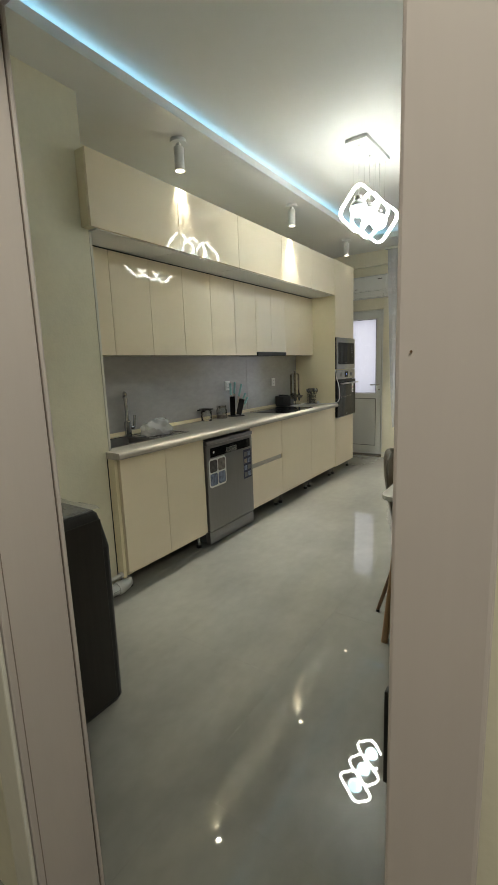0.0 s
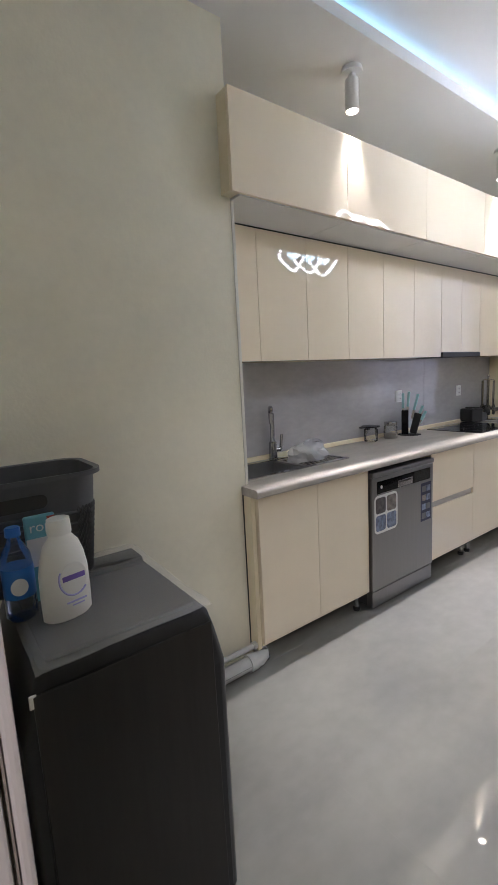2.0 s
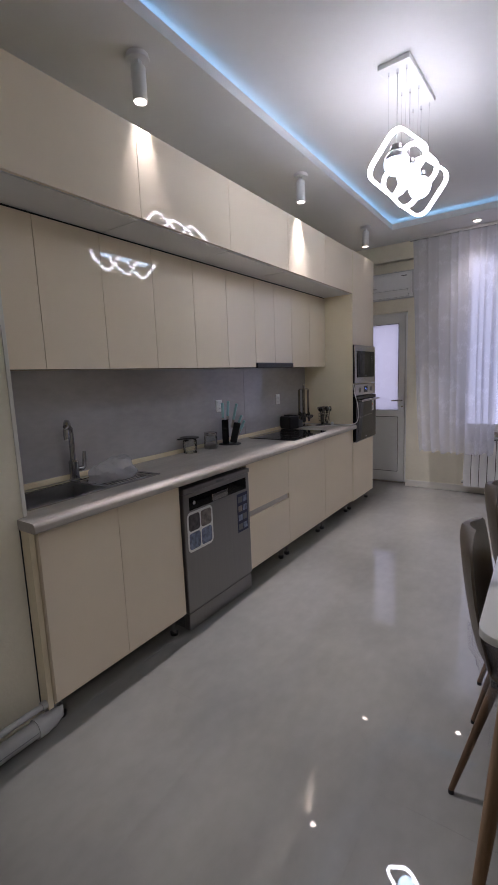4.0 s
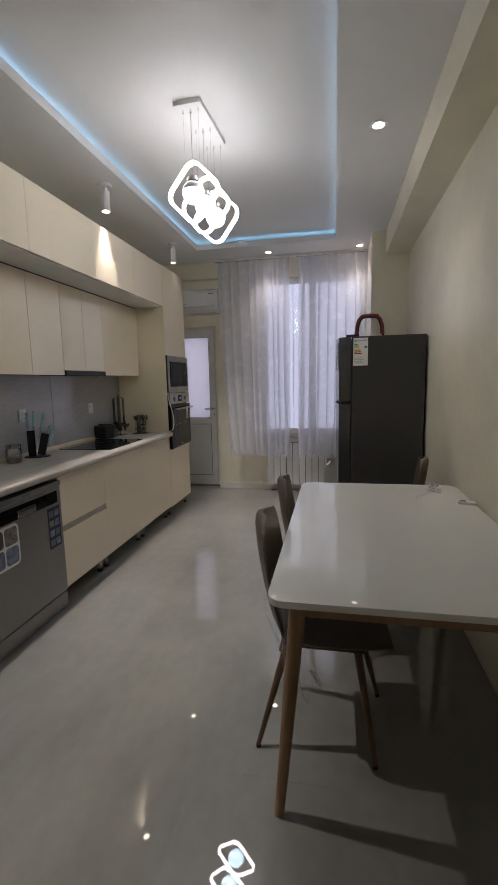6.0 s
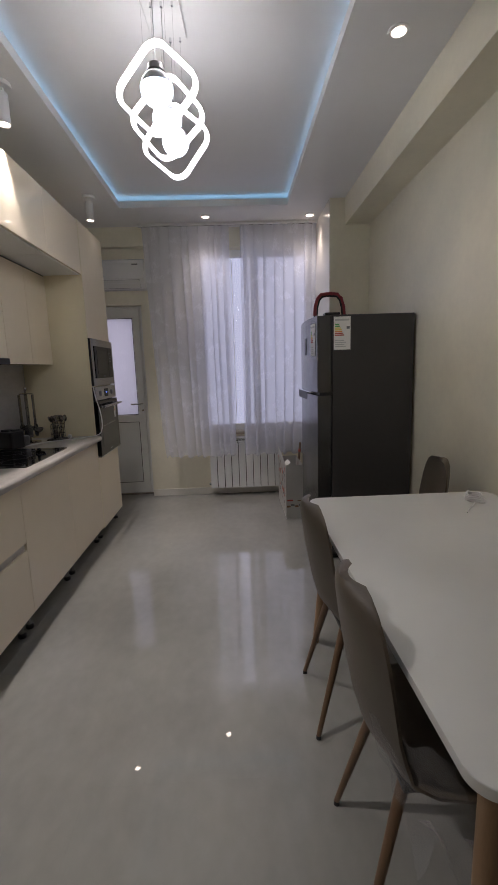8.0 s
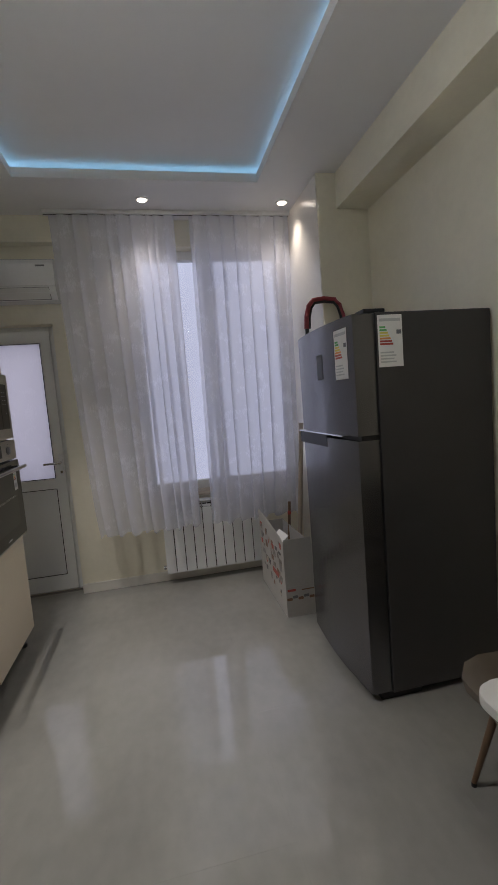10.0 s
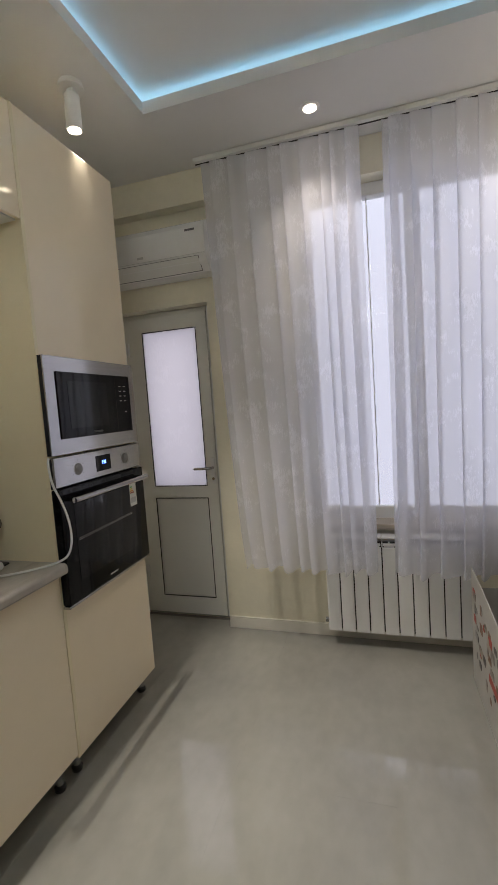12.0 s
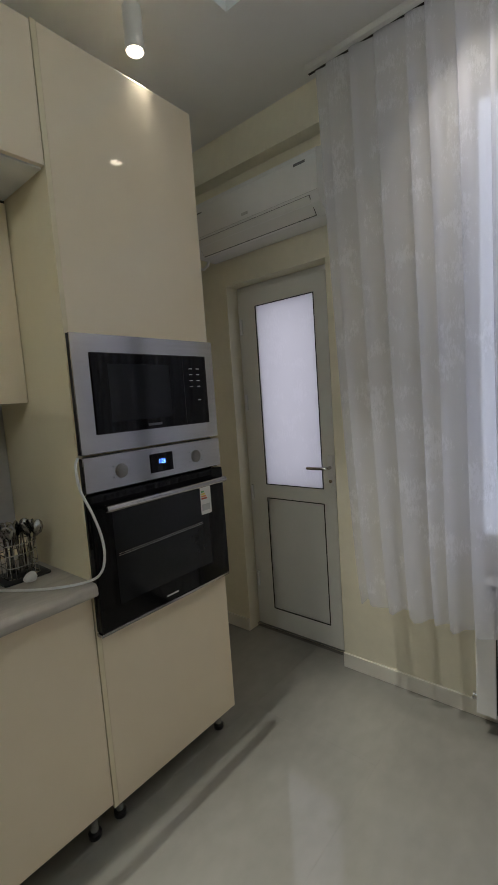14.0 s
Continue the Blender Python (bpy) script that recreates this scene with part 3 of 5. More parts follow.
# worktop with a rounded nose and a cut-out for the sink
top = thing("worktop", 2.57, 2.275, ZK, "pale marbled laminate worktop with a rounded front edge", "worktop")
L, D, T = 5.847 - 2.57, YB - 2.275, ZT - ZK
SX0, SX1, SY0, SY1 = 0.085, 0.80, 0.20, 0.50
bm = B()
for a in ((0, 0.04, SX0, D), (SX1, 0.04, L, D), (SX0, 0.04, SX1, SY0), (SX0, SY1, SX1, D)):
    box(bm, a[0], a[1], 0, a[2], a[3], T)
n0 = len(bm.verts)
nose = [(0.04, T)] + [(0.016 - 0.016 * math.sin(a), T - 0.016 + 0.016 * math.cos(a)) for a in [radians(90 * k / 5) for k in range(6)]] + [(0.0, 0.008), (0.006, 0.0), (0.04, 0.0)]
va = [bm.verts.new((-0.012, y, z)) for y, z in nose]
vb = [bm.verts.new((L, y, z)) for y, z in nose]
for i in range(len(nose)):
    j = (i + 1) % len(nose)
    bm.faces.new((va[i], va[j], vb[j], vb[i]))
bm.faces.new(va[::-1]), bm.faces.new(vb)
box(bm, -0.012, 0.04, 0, 0, 0.12, T)
bmesh.ops.remove_doubles(bm, verts=bm.verts, dist=0.0002)
part("slab", bm, "counter", top)
up = thing("worktop_upstand", 2.60, YB - 0.022, ZT, "cream upstand strip along the worktop's back", "upstand")
part("strip", bx(0, 0, 0, 5.846 - 2.60, 0.0195, 0.03, bev=0.005), "cream_side", up)

# grey marble splashback in panels
sp = tagged(part("splashback", bx(XP + 0.001, YB - 0.0018, ZT, 5.846, YB - 0.0004, 1.46), "gap"), "glossy grey marbled splashback panels", "splashback", "", "structure")
for a, b in ((XP + 0.001, 4.735), (4.738, 5.846)):
    part("panel", bx(a, YB - 0.0075, ZT, b, YB - 0.002, 1.461, bev=0.0008), "splash", sp)


def socket(x, z):
    s = thing("wall_socket", x, YB - 0.0080, z, "white twin wall socket on the splashback", "socket", "wall sockets")
    part("plate", bx(-0.036, -0.010, -0.045, 0.036, 0, 0.045, bev=0.004), "white_plastic", s)
    for k in (-0.018, 0.018):
        f = part("socket_face", bx(-0.022, -0.013, k - 0.015, 0.022, -0.0095, k + 0.015, bev=0.002), "white_enamel", s)
        for h in (-0.008, 0.008):
            part("hole", cyl(B(), (h, -0.0136, k), (h, -0.0128, k), 0.0025, n=8), "gap", f)


socket(5.27, 1.172), socket(4.385, 1.178)

# wall cabinets
YU = 2.60
for x0, x1, zb in ((2.595, 3.213, 1.46), (3.213, 3.896, 1.46), (3.896, 4.585, 1.46), (4.585, 5.16, 1.495), (5.16, 5.846, 1.46)):
    u = thing("wall_cabinet", x0, YU, 0, "cream gloss wall cabinet with two handleless doors", "cabinet", "kitchen wall cabinets")
    w = x1 - x0
    bm = B()
    box(bm, 0.0005, 0.019, zb + 0.002, w - 0.0005, YB - YU - 0.001, 2.110)
    part("body", bm, "cream_side", u, "", False)
    mid = {2.595: 2.871 - 2.595, 3.213: 0.343, 3.896: 0.341, 4.585: 0.287, 5.16: 0.343}[x0]
    for a, b in ((0, mid), (mid, w)):
        part("door", bx(a + 0.0013, 0, zb, b - 0.0013, 0.0175, 2.114, bev=0.0012), "cream", u)
hood = thing("cooker_hood", 4.588, YU - 0.012, 1.455, "slim black pull-out cooker hood under the wall cabinet", "hood")
part("visor", bx(0, 0, 0, 0.569, 0.03, 0.038, bev=0.004), "black", hood)
part("filter", bx(0.01, 0.032, 0.004, 0.559, 0.235, 0.036, bev=0.003), "dark_grey", hood)

# top boxes that stand forward over the wall cabinets
xs = [2.54, 3.237, 3.925, 4.615, 5.235, 5.846]
for x0, x1 in zip(xs, xs[1:]):
    u = thing("top_cabinet", x0, YF, 2.127, "cream gloss top cabinet standing forward over the wall units", "cabinet", "kitchen top cabinets")
    w = x1 - x0
    far = 2.399 if x0 == 2.54 else YB - 0.002
    bm = B()
    if x0 == 2.54:
        box(bm, 0.0005, 0.019, 0.006, XP - x0 + 0.001, 2.399 - YF, 0.386)
        box(bm, XP - x0 + 0.001, 0.019, 0.006, w - 0.0005, YB - YF - 0.002, 0.386)
    else:
        box(bm, 0.0005, 0.019, 0.006, w - 0.0005, YB - YF - 0.002, 0.386)
    part("body", bm, "cream_side", u, "", False)
    part("door", bx(0.0012, 0, 0, w - 0.0012, 0.0175, 0.388, bev=0.0012), "cream", u)
    part("underside", bx(0.002 if x0 > 2.6 else 0.05, 0.019, -0.004, w - 0.002, YU - YF + 0.03, 0.0055), "soffit", u, "white underside board")
    # dark strip painted in for the shade between underside board and wall cabinets
    part("gap_shade_strip", bx(0.002 if x0 > 2.6 else 0.06, YU - YF + 0.004, -0.013, w - 0.002, YU - YF + 0.028, -0.0045), "gap", u, "dark strip standing in for shade above the wall cabinets")

# tall oven housing
tall = thing("tall_cabinet", 5.848, YF, 0, "cream gloss tall cabinet housing the microwave and oven", "cabinet")
part("side_panel", bx(0, 0.0, 0.10, 0.016, YB - YF - 0.002, 2.522), "cream_side", tall)
part("side_panel", bx(0.584, 0.019, 0.10, 0.600, 0.62, 2.522), "cream_side", tall)
for z in (0.10, 0.688, 1.272, 1.668, 2.506):
    part("shelf", bx(0.0165, 0.019, z, 0.5835, 0.52, z + 0.014), "cream_side", tall)
part("door", bx(0.0165, 0, 1.658, 0.600, 0.0175, 2.520, bev=0.0012), "cream", tall)
part("door", bx(0.0165, 0, 0.10, 0.600, 0.0175, 0.694, bev=0.0012), "cream", tall)
for lx in (0.05, 0.55):
    for ly in (0.06, 0.46):
        cab_leg(tall, lx, ly)

mw = thing("microwave", 5.851, YF - 0.014, 1.283, "built-in stainless steel microwave with a black glass door", "microwave")
part("case", bx(0.02, 0.02, 0.005, 0.575, 0.40, 0.365), "black", mw)
part("surround", bx(0, -0.008, 0, 0.597, -0.003, 0.372, bev=0.0015), "steel", mw)
part("rear_frame", bx(0.0012, -0.0028, 0.001, 0.5955, 0.032, 0.371), "black", mw)
d = part("door_glass", bx(0.058, -0.0125, 0.058, 0.552, -0.0083, 0.315, bev=0.002), "black_glass", mw)
part("window", bx(0.115, -0.0138, 0.095, 0.365, -0.0127, 0.280, bev=0.0004), "dark_window", d)
part("panel_seam", bx(0.432, -0.0132, 0.060, 0.4335, -0.0126, 0.313), "gap", d)
for r in range(5):
    for c in range(2):
        if r == 4 and c == 0:
            continue
        z = 0.265 - r * 0.022 - (0.03 if r == 4 else 0)
        part("key_mark", bx(0.462 + c * 0.036, -0.0131, z, 0.478 + c * 0.036, -0.0126, z + 0.0030), "grey_pipe", d)
part("maker_mark", bx(0.255, -0.0131, 0.070, 0.315, -0.0126, 0.078), "dark_grey", d)

ov = thing("oven", 5.851, YF - 0.010, 0.700, "built-in stainless steel oven with black glass door and energy sticker", "oven")
part("case", bx(0.02, 0.02, 0.01, 0.575, 0.48, 0.565), "black", ov)
pan = part("control_panel", bx(0, -0.014, 0.463, 0.597, -0.006, 0.574, bev=0.002), "steel", ov)
part("rear_frame", bx(0.0012, -0.0058, 0.460, 0.5955, 0.028, 0.573), "black", ov)
for kx in (0.133, 0.464):
    k = part("knob", lathe(B(), [(0.024, 0), (0.0235, 0.002), (0.020, 0.003), (0.0195, 0.006), (0.018, 0.007)], 24), "steel_grey", pan, "round grey knob")
    k.matrix_basis = pose(kx, -0.0142, 0.517, 90)
    for a in (-120, -60, 0, 60, 120):
        part("tick", bx(kx + 0.036 * math.sin(radians(a)) - 0.002, -0.0146, 0.517 + 0.036 * math.cos(radians(a)) - 0.002, kx + 0.036 * math.sin(radians(a)) + 0.002, -0.0141, 0.517 + 0.036 * math.cos(radians(a)) + 0.002), "ink", pan)
part("display", bx(0.248, -0.0155, 0.486, 0.350, -0.0142, 0.552, bev=0.0005), "black_glass", pan)
writing("digits", "1:26", 0.022, pose(0.300, -0.0158, 0.522, 90), "display", pan, squash=0.8)
dg = part("door_glass", bx(0.002, -0.022, 0.012, 0.595, 0.016, 0.455, bev=0.004), "black_glass", ov)
part("window", bx(0.075, -0.0232, 0.085, 0.500, -0.0222, 0.390, bev=0.0004), "dark_window", dg)
part("rack", tube(B(), [(0.085, -0.0236, 0.245), (0.465, -0.0236, 0.252)], 0.0013, 6), "steel", dg)
part("rack", tube(B(), [(0.085, -0.0236, 0.251), (0.465, -0.0236, 0.258)], 0.0010, 6), "steel", dg)
part("maker_mark", bx(0.262, -0.0229, 0.033, 0.318, -0.0223, 0.0385), "grey_pipe", dg)
part("trim_strip", bx(0.0, -0.018, 0.0, 0.597, 0.012, 0.010, bev=0.001), "steel", ov)
hd = part("handle", cyl(B(), (0.035, -0.062, 0.413), (0.565, -0.062, 0.413), 0.011, n=14), "steel", ov, "brushed steel bar handle")
for hx2 in (0.06, 0.54):
    part("bracket", bx(hx2 - 0.012, -0.06, 0.405, hx2 + 0.012, -0.020, 0.421, bev=0.003), "steel", hd)
es = part("energy_sticker", bx(0.462, -0.0236, 0.285, 0.518, -0.0224, 0.405), "paper", ov, "white energy label with coloured bars")
for i, c in enumerate(("green", "yellow", "orange", "redprint")):
    part("bar", bx(0.467, -0.0242, 0.372 - i * 0.009, 0.482 + i * 0.005, -0.0236, 0.378 - i * 0.009), c, es)
part("text_bar", bx(0.467, -0.0242, 0.30, 0.510, -0.0236, 0.325), "grey_pipe", es)
part("badge", bx(0.538, -0.0232, 0.392, 0.556, -0.0222, 0.412), "soffit", ov)

# dishwasher
dw = thing("dishwasher", 3.372, YF, 0, "freestanding grey steel dishwasher with two stickers", "dishwasher")
part("case", bx(0.004, 0.03, 0.02, 0.610, 0.50, 0.805), "dark_grey", dw)
part("plinth", bx(0.003, -0.013, 0.014, 0.611, 0.03, 0.110, bev=0.003), "steel_grey", dw)
fd = part("door", bx(0.0, -0.018, 0.115, 0.614, 0.028, 0.786, bev=0.005), "steel_grey", dw)
part("top_lip", bx(0.0, -0.026, 0.788, 0.614, 0.028, 0.818, bev=0.006), "steel_grey", dw)
part("control_strip", bx(0.045, -0.0196, 0.690, 0.578, -0.0178, 0.762, bev=0.0006), "black_glass", fd)
part("grip", bx(0.240, -0.022, 0.694, 0.385, -0.0192, 0.736, bev=0.002), "steel", fd)
part("grip_hollow", bx(0.252, -0.0226, 0.722, 0.373, -0.0219, 0.732), "gap", fd)
part("button", cyl(B(), (0.085, -0.0202, 0.727), (0.085, -0.0195, 0.727), 0.010, n=14), "grey_pipe", fd)
part("maker_mark", bx(0.275, -0.0268, 0.797, 0.345, -0.0259, 0.808), "ink", fd)
ps = part("photo_sticker", prism(B(), rounded(0.215, 0.225, 0.03), 0, 0.0009), "paper", fd, "white sticker with four kitchen photos")
ps.matrix_basis = pose(0.128, -0.0182, 0.568, 90)
for ax in (-0.05, 0.05):
    for az in (-0.052, 0.052):
        part("photo", prism(B(), [(ax + px2, az + py2) for px2, py2 in rounded(0.090, 0.093, 0.016, 3)], 0.0009, 0.0014), ("photo_dark", "photo", "photo_blue", "photo_blue")[(ax > 0) + 2 * (az < 0)], ps)
ps = part("feature_sticker", bx(0.478, -0.0192, 0.425, 0.590, -0.0182, 0.672), "navy", fd, "dark blue sticker with eight icons")
for r in range(4):
    for c in range(2):
        part("icon", bx(0.488 + c * 0.050, -0.0197, 0.440 + r * 0.058, 0.530 + c * 0.050, -0.0192, 0.478 + r * 0.058), ("ink", "photo_blue", "photo_blue", "ink", "photo", "photo_blue", "ink", "photo_blue")[r * 2 + c], ps)

# hob
hob = thing("hob", 4.70, 2.345, ZT, "black glass ceramic hob set on the worktop", "hob")
part("glass", prism(B(), [(x + 0.30, y + 0.22) for x, y in rounded(0.60, 0.44, 0.012)], 0.0, 0.006, 0.001), "hob", hob)
for x, y, r in ((0.16, 0.13, 0.08), (0.44, 0.13, 0.10), (0.16, 0.32, 0.10), (0.44, 0.32, 0.08)):
    part("zone_ring", tube(B(), [(x + r * math.cos(a), y + r * math.sin(a), 0.0062) for a in [2 * math.pi * k / 28 for k in range(28)]], 0.0006, 4, True), "dark_grey", hob)

# sink with a drainer, and its tap
sk = thing("sink", 2.57 + SX0, 2.275 + SY0, ZT, "stainless steel kitchen sink with bowl and drainer", "sink")
sw, sd = SX1 - SX0, SY1 - SY0
bm = B()
box(bm, -0.012, -0.012, 0, sw + 0.012, 0.012, 0.004)
box(bm, -0.012, sd - 0.012, 0, sw + 0.012, sd + 0.012, 0.004)
box(bm, -0.012, 0.012, 0, 0.012, sd - 0.012, 0.004)
box(bm, sw - 0.012, 0.012, 0, sw + 0.012, sd - 0.012, 0.004)
box(bm, 0.395, 0.012, -0.004, 0.425, sd - 0.012, 0.003)
part("rim", bm, "steel", sk)
bm = B()
box(bm, 0.010, 0.010, -0.17, 0.40, sd - 0.010, -0.166)
for a in ((0.010, 0.010, 0.014, sd - 0.010), (0.396, 0.010, 0.400, sd - 0.010), (0.014, 0.010, 0.396, 0.014), (0.014, sd - 0.014, 0.396, sd - 0.010)):
    box(bm, a[0], a[1], -0.166, a[2], a[3], 0.0)
part("bowl", bm, "sink_steel", sk)
bm = B()
box(bm, 0.424, 0.012, -0.012, sw - 0.012, sd - 0.012, -0.006)
dn = part("drainer", bm, "steel", sk)
for i in range(9):
    part("ridge", bx(0.44, 0.035 + i * 0.027, -0.006, sw - 0.03, 0.043 + i * 0.027, -0.001, bev=0.0015), "steel", dn)
part("waste", cyl(B(), (0.2, sd / 2, -0.1659), (0.2, sd / 2, -0.163), 0.04), "chrome", sk)
tp = thing("kitchen_tap", 3.085, 2.285 + SY1 + 0.012, ZT, "chrome kitchen mixer tap with a tall swan neck", "tap")
part("body", lathe(B(), [(0.030, 0), (0.030, 0.006), (0.025, 0.010), (0.025, 0.10), (0.015, 0.11), (0.015, 0.12)], 20), "tap_metal", tp)
arc = [(0, 0, 0.11 + 0.02 * k) for k in range(9)] + [(-0.01 - 0.045 * (1 - math.cos(a)), -0.075 * (1 - math.cos(a)) / 1.3, 0.27 + 0.045 * math.sin(a)) for a in [radians(18 * k) for k in range(1, 10)]]
arc.append((arc[-1][0] - 0.002, arc[-1][1] - 0.004, arc[-1][2] - 0.05))
part("spout", tube(B(), arc, 0.0140, 12), "tap_metal", tp)
part("lever", tube(B(), [(0.015, 0, 0.055), (0.05, -0.005, 0.055), (0.058, -0.006, 0.06), (0.064, -0.010, 0.145)], 0.015, 10, r_end=0.009), "tap_metal", tp)

# surface spots over the kitchen
for x, y in KITCHEN_SPOTS:
    s = thing("surface_spot", x, y, 2.622, "white cylindrical ceiling spot, lit, on a round base", "ceiling spot", "surface spots")
    part("ceiling_base", lathe(B(), [(0.052, 0.164), (0.052, 0.174), (0.048, 0.1875)], 24), "lamp_white", s)
    part("bracket", bx(-0.012, -0.014, 0.133, 0.012, 0.014, 0.166, bev=0.002), "lamp_white", s)
    part("barrel", lathe(B(), [(0.026, 0.018), (0.029, 0.0), (0.032, 0.0), (0.032, 0.138), (0.030, 0.141)], 24), "lamp_white", s)
    part("lens", cyl(B(), (0, 0, 0.015), (0, 0, 0.020), 0.0255), "spot_lit", s, "lit reflector")

# ---- appliances and furniture on the far side ----
fr = thing("refrigerator", 5.28, -0.03, 0, "dark inox two-door refrigerator with energy labels", "refrigerator")
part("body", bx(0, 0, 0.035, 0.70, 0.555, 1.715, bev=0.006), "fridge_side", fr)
part("foot_grille", bx(0.02, 0.40, 0.0, 0.68, 0.60, 0.034), "black", fr)


def bowed_door(z0, z1):
    bm = B()
    n = 12
    out = [(0.004, 0.562)] + [(0.004 + 0.692 * k / n, 0.655 + 0.022 * math.sin(math.pi * k / n)) for k in range(n + 1)] + [(0.696, 0.562)]
    return prism(bm, out[::-1], z0, z1, 0.006)


ud = part("freezer_door", bowed_door(1.205, 1.712), "fridge_door", fr)
ld = part("fridge_door", bowed_door(0.045, 1.185), "fridge_door", fr)
part("door_gap", bx(0.006, 0.556, 1.180, 0.694, 0.640, 1.210), "black", fr)
part("handle_lip", bx(0.30, 0.645, 1.138, 0.689, 0.6785, 1.199, bev=0.003), "black", ld, "black recessed grip")
part("handle_trim", bx(0.10, 0.668, 1.1995, 0.69, 0.686, 1.2065, bev=0.002), "chrome", ud, "bright grip trim")
part("dispenser", bx(0.30, 0.673, 1.465, 0.37, 0.6795, 1.585, bev=0.003), "dark_grey", ud)
part("hinge_cover", bx(0.01, 0.50, 1.715, 0.09, 0.60, 1.732, bev=0.005), "black", fr)


def energy(parent, m):
    e = part("energy_label", bx(0, 0, 0, 0.112, 0.0008, 0.215), "paper", parent, "white energy label with coloured bars")
    e.matrix_basis = m
    for i, c in enumerate(("green", "green", "yellow", "yellow", "orange", "redprint", "redprint")):
        part("bar", bx(0.008, 0.0008, 0.160 - i * 0.0115, 0.035 + i * 0.0055, 0.0013, 0.168 - i * 0.0115), c, e)
    part("arrow", bx(0.085, 0.0008, 0.135, 0.106, 0.0013, 0.152), "ink", e)
    part("title_bar", bx(0.008, 0.0008, 0.188, 0.104, 0.0013, 0.200), "grey_pipe", e)
    for i in range(4):
        part("text_bar", bx(0.008, 0.0008, 0.018 + i * 0.013, 0.08 - 0.01 * (i % 2), 0.0013, 0.024 + i * 0.013), "grey_pipe", e)


energy(fr, pose(-0.0002, 0.545, 1.487, 0, 0, 0) @ pose(0, 0, 0, 0, 0, -90) @ pose(0.0, -0.0008, 0) @ Matrix.Diagonal((1, -1, 1, 1)))
energy(ud, pose(0.163, 0.6705, 1.452, 0, 0, 184.5) @ Matrix.Diagonal((1, -1, 1, 1)))

# dining table
tb = thing("dining_table", 3.605, 0.406, 0, "white gloss dining table on round tapered oak legs", "table")
part("tabletop", prism(B(), rounded(1.51, 0.892, 0.055, 8), 0.729, 0.75, 0.003), "table_top", tb)
for sx in (-1, 1):
    for sy in (-1, 1):
        part("leg", cyl(B(), (sx * 0.725, sy * 0.418, 0), (sx * 0.655, sy * 0.355, 0.729), 0.016, 0.028, n=20), "oak", tb)
for sy in (-1, 1):
    part("apron", bx(-0.63, sy * 0.355 - 0.010, 0.655, 0.63, sy * 0.355 + 0.010, 0.728, bev=0.002), "oak", tb)
for sx in (-1, 1):
    part("apron", bx(sx * 0.655 - 0.010, -0.335, 0.655, sx * 0.655 + 0.010, 0.335, 0.728, bev=0.002), "oak", tb)


def chair_shell(th=0.038):
    """One-piece seat and back, seat front towards -y, padded, as a lofted sheet."""
    bm = B()
    prof = [(-0.236, 0.412), (-0.238, 0.428), (-0.215, 0.444), (-0.16, 0.450), (-0.07, 0.447), (0.02, 0.442), (0.09, 0.444), (0.145, 0.462), (0.178, 0.502), (0.194, 0.560), (0.206, 0.625), (0.217, 0.690), (0.227, 0.755), (0.235, 0.812), (0.240, 0.850), (0.242, 0.872), (0.242, 0.880)]
    width = [0.120, 0.150, 0.190, 0.212, 0.222, 0.222, 0.212, 0.195, 0.182, 0.182, 0.190, 0.195, 0.190, 0.172, 0.142, 0.100, 0.060]
    nx = 12
    front, rear = [], []
    for i, ((y, z), w) in enumerate(zip(prof, width)):
        a = Vector(prof[max(i - 1, 0)])
        b = Vector(prof[min(i + 1, len(prof) - 1)])
        d = (b - a).normalized()
        nrm = Vector((-d.y, d.x))
        fr_row, re_row = [], []
        for k in range(nx + 1):
            u = -1 + 2 * k / nx
            curl = 0.034 * u * u * (1.0 if i > 7 else 0.5)
            thin = th * (1 - 0.80 * abs(u) ** 3) * (0.55 if i in (0, 16) else 0.8 if i in (1, 15) else 1.0)
            py, pz = y + nrm.x * curl, z + nrm.y * curl
            fr_row.append(bm.verts.new((u * w, py + nrm.x * thin / 2, pz + nrm.y * thin / 2)))
            re_row.append(bm.verts.new((u * w, py - nrm.x * thin / 2, pz - nrm.y * thin / 2)))
        front.append(fr_row), rear.append(re_row)
    m = len(prof)
    for i in range(m - 1):
        for k in range(nx):
            bm.faces.new((front[i][k], front[i][k + 1], front[i + 1][k + 1], front[i + 1][k]))
            bm.faces.new((rear[i][k + 1], rear[i][k], rear[i + 1][k], rear[i + 1][k + 1]))
        for k in (0, nx):
            bm.faces.new((front[i][k], front[i + 1][k], rear[i + 1][k], rear[i][k]))
    for i in (0, m - 1):
        for k in range(nx):
            bm.faces.new((front[i][k], front[i][k + 1], rear[i][k + 1], rear[i][k]))
    return bm


ch = thing("dining_chair", 3.305, 0.700, 0, "taupe leatherette shell chair on wood-print metal legs, still partly wrapped", "chair", "dining chairs")
part("seat_shell", chair_shell(), "taupe", ch)
part("seat_pan", bx(-0.15, -0.16, 0.405, 0.15, 0.14, 0.432, bev=0.008), "black", ch)
for (fx, fy), (tx, ty) in zip(((-0.175, 0.235), (0.185, 0.215), (-0.20, -0.195), (0.175, -0.235)), ((-0.11, 0.12), (0.11, 0.12), (-0.12, -0.13), (0.12, -0.13))):
    l = part("leg", cyl(B(), (fx, fy, 0.012), (tx, ty, 0.42), 0.009, 0.016, n=14), "walnut", ch)
    part("foot_cap", cyl(B(), (fx, fy, 0.0), (fx, fy, 0.014), 0.010, 0.0095, n=12), "black", l)
c2 = copy_thing(ch, pose(3.925, 0.695, 0, 0, 0, 2))
c3 = copy_thing(ch, pose(4.59, 0.325, 0, 0, 0, 172))
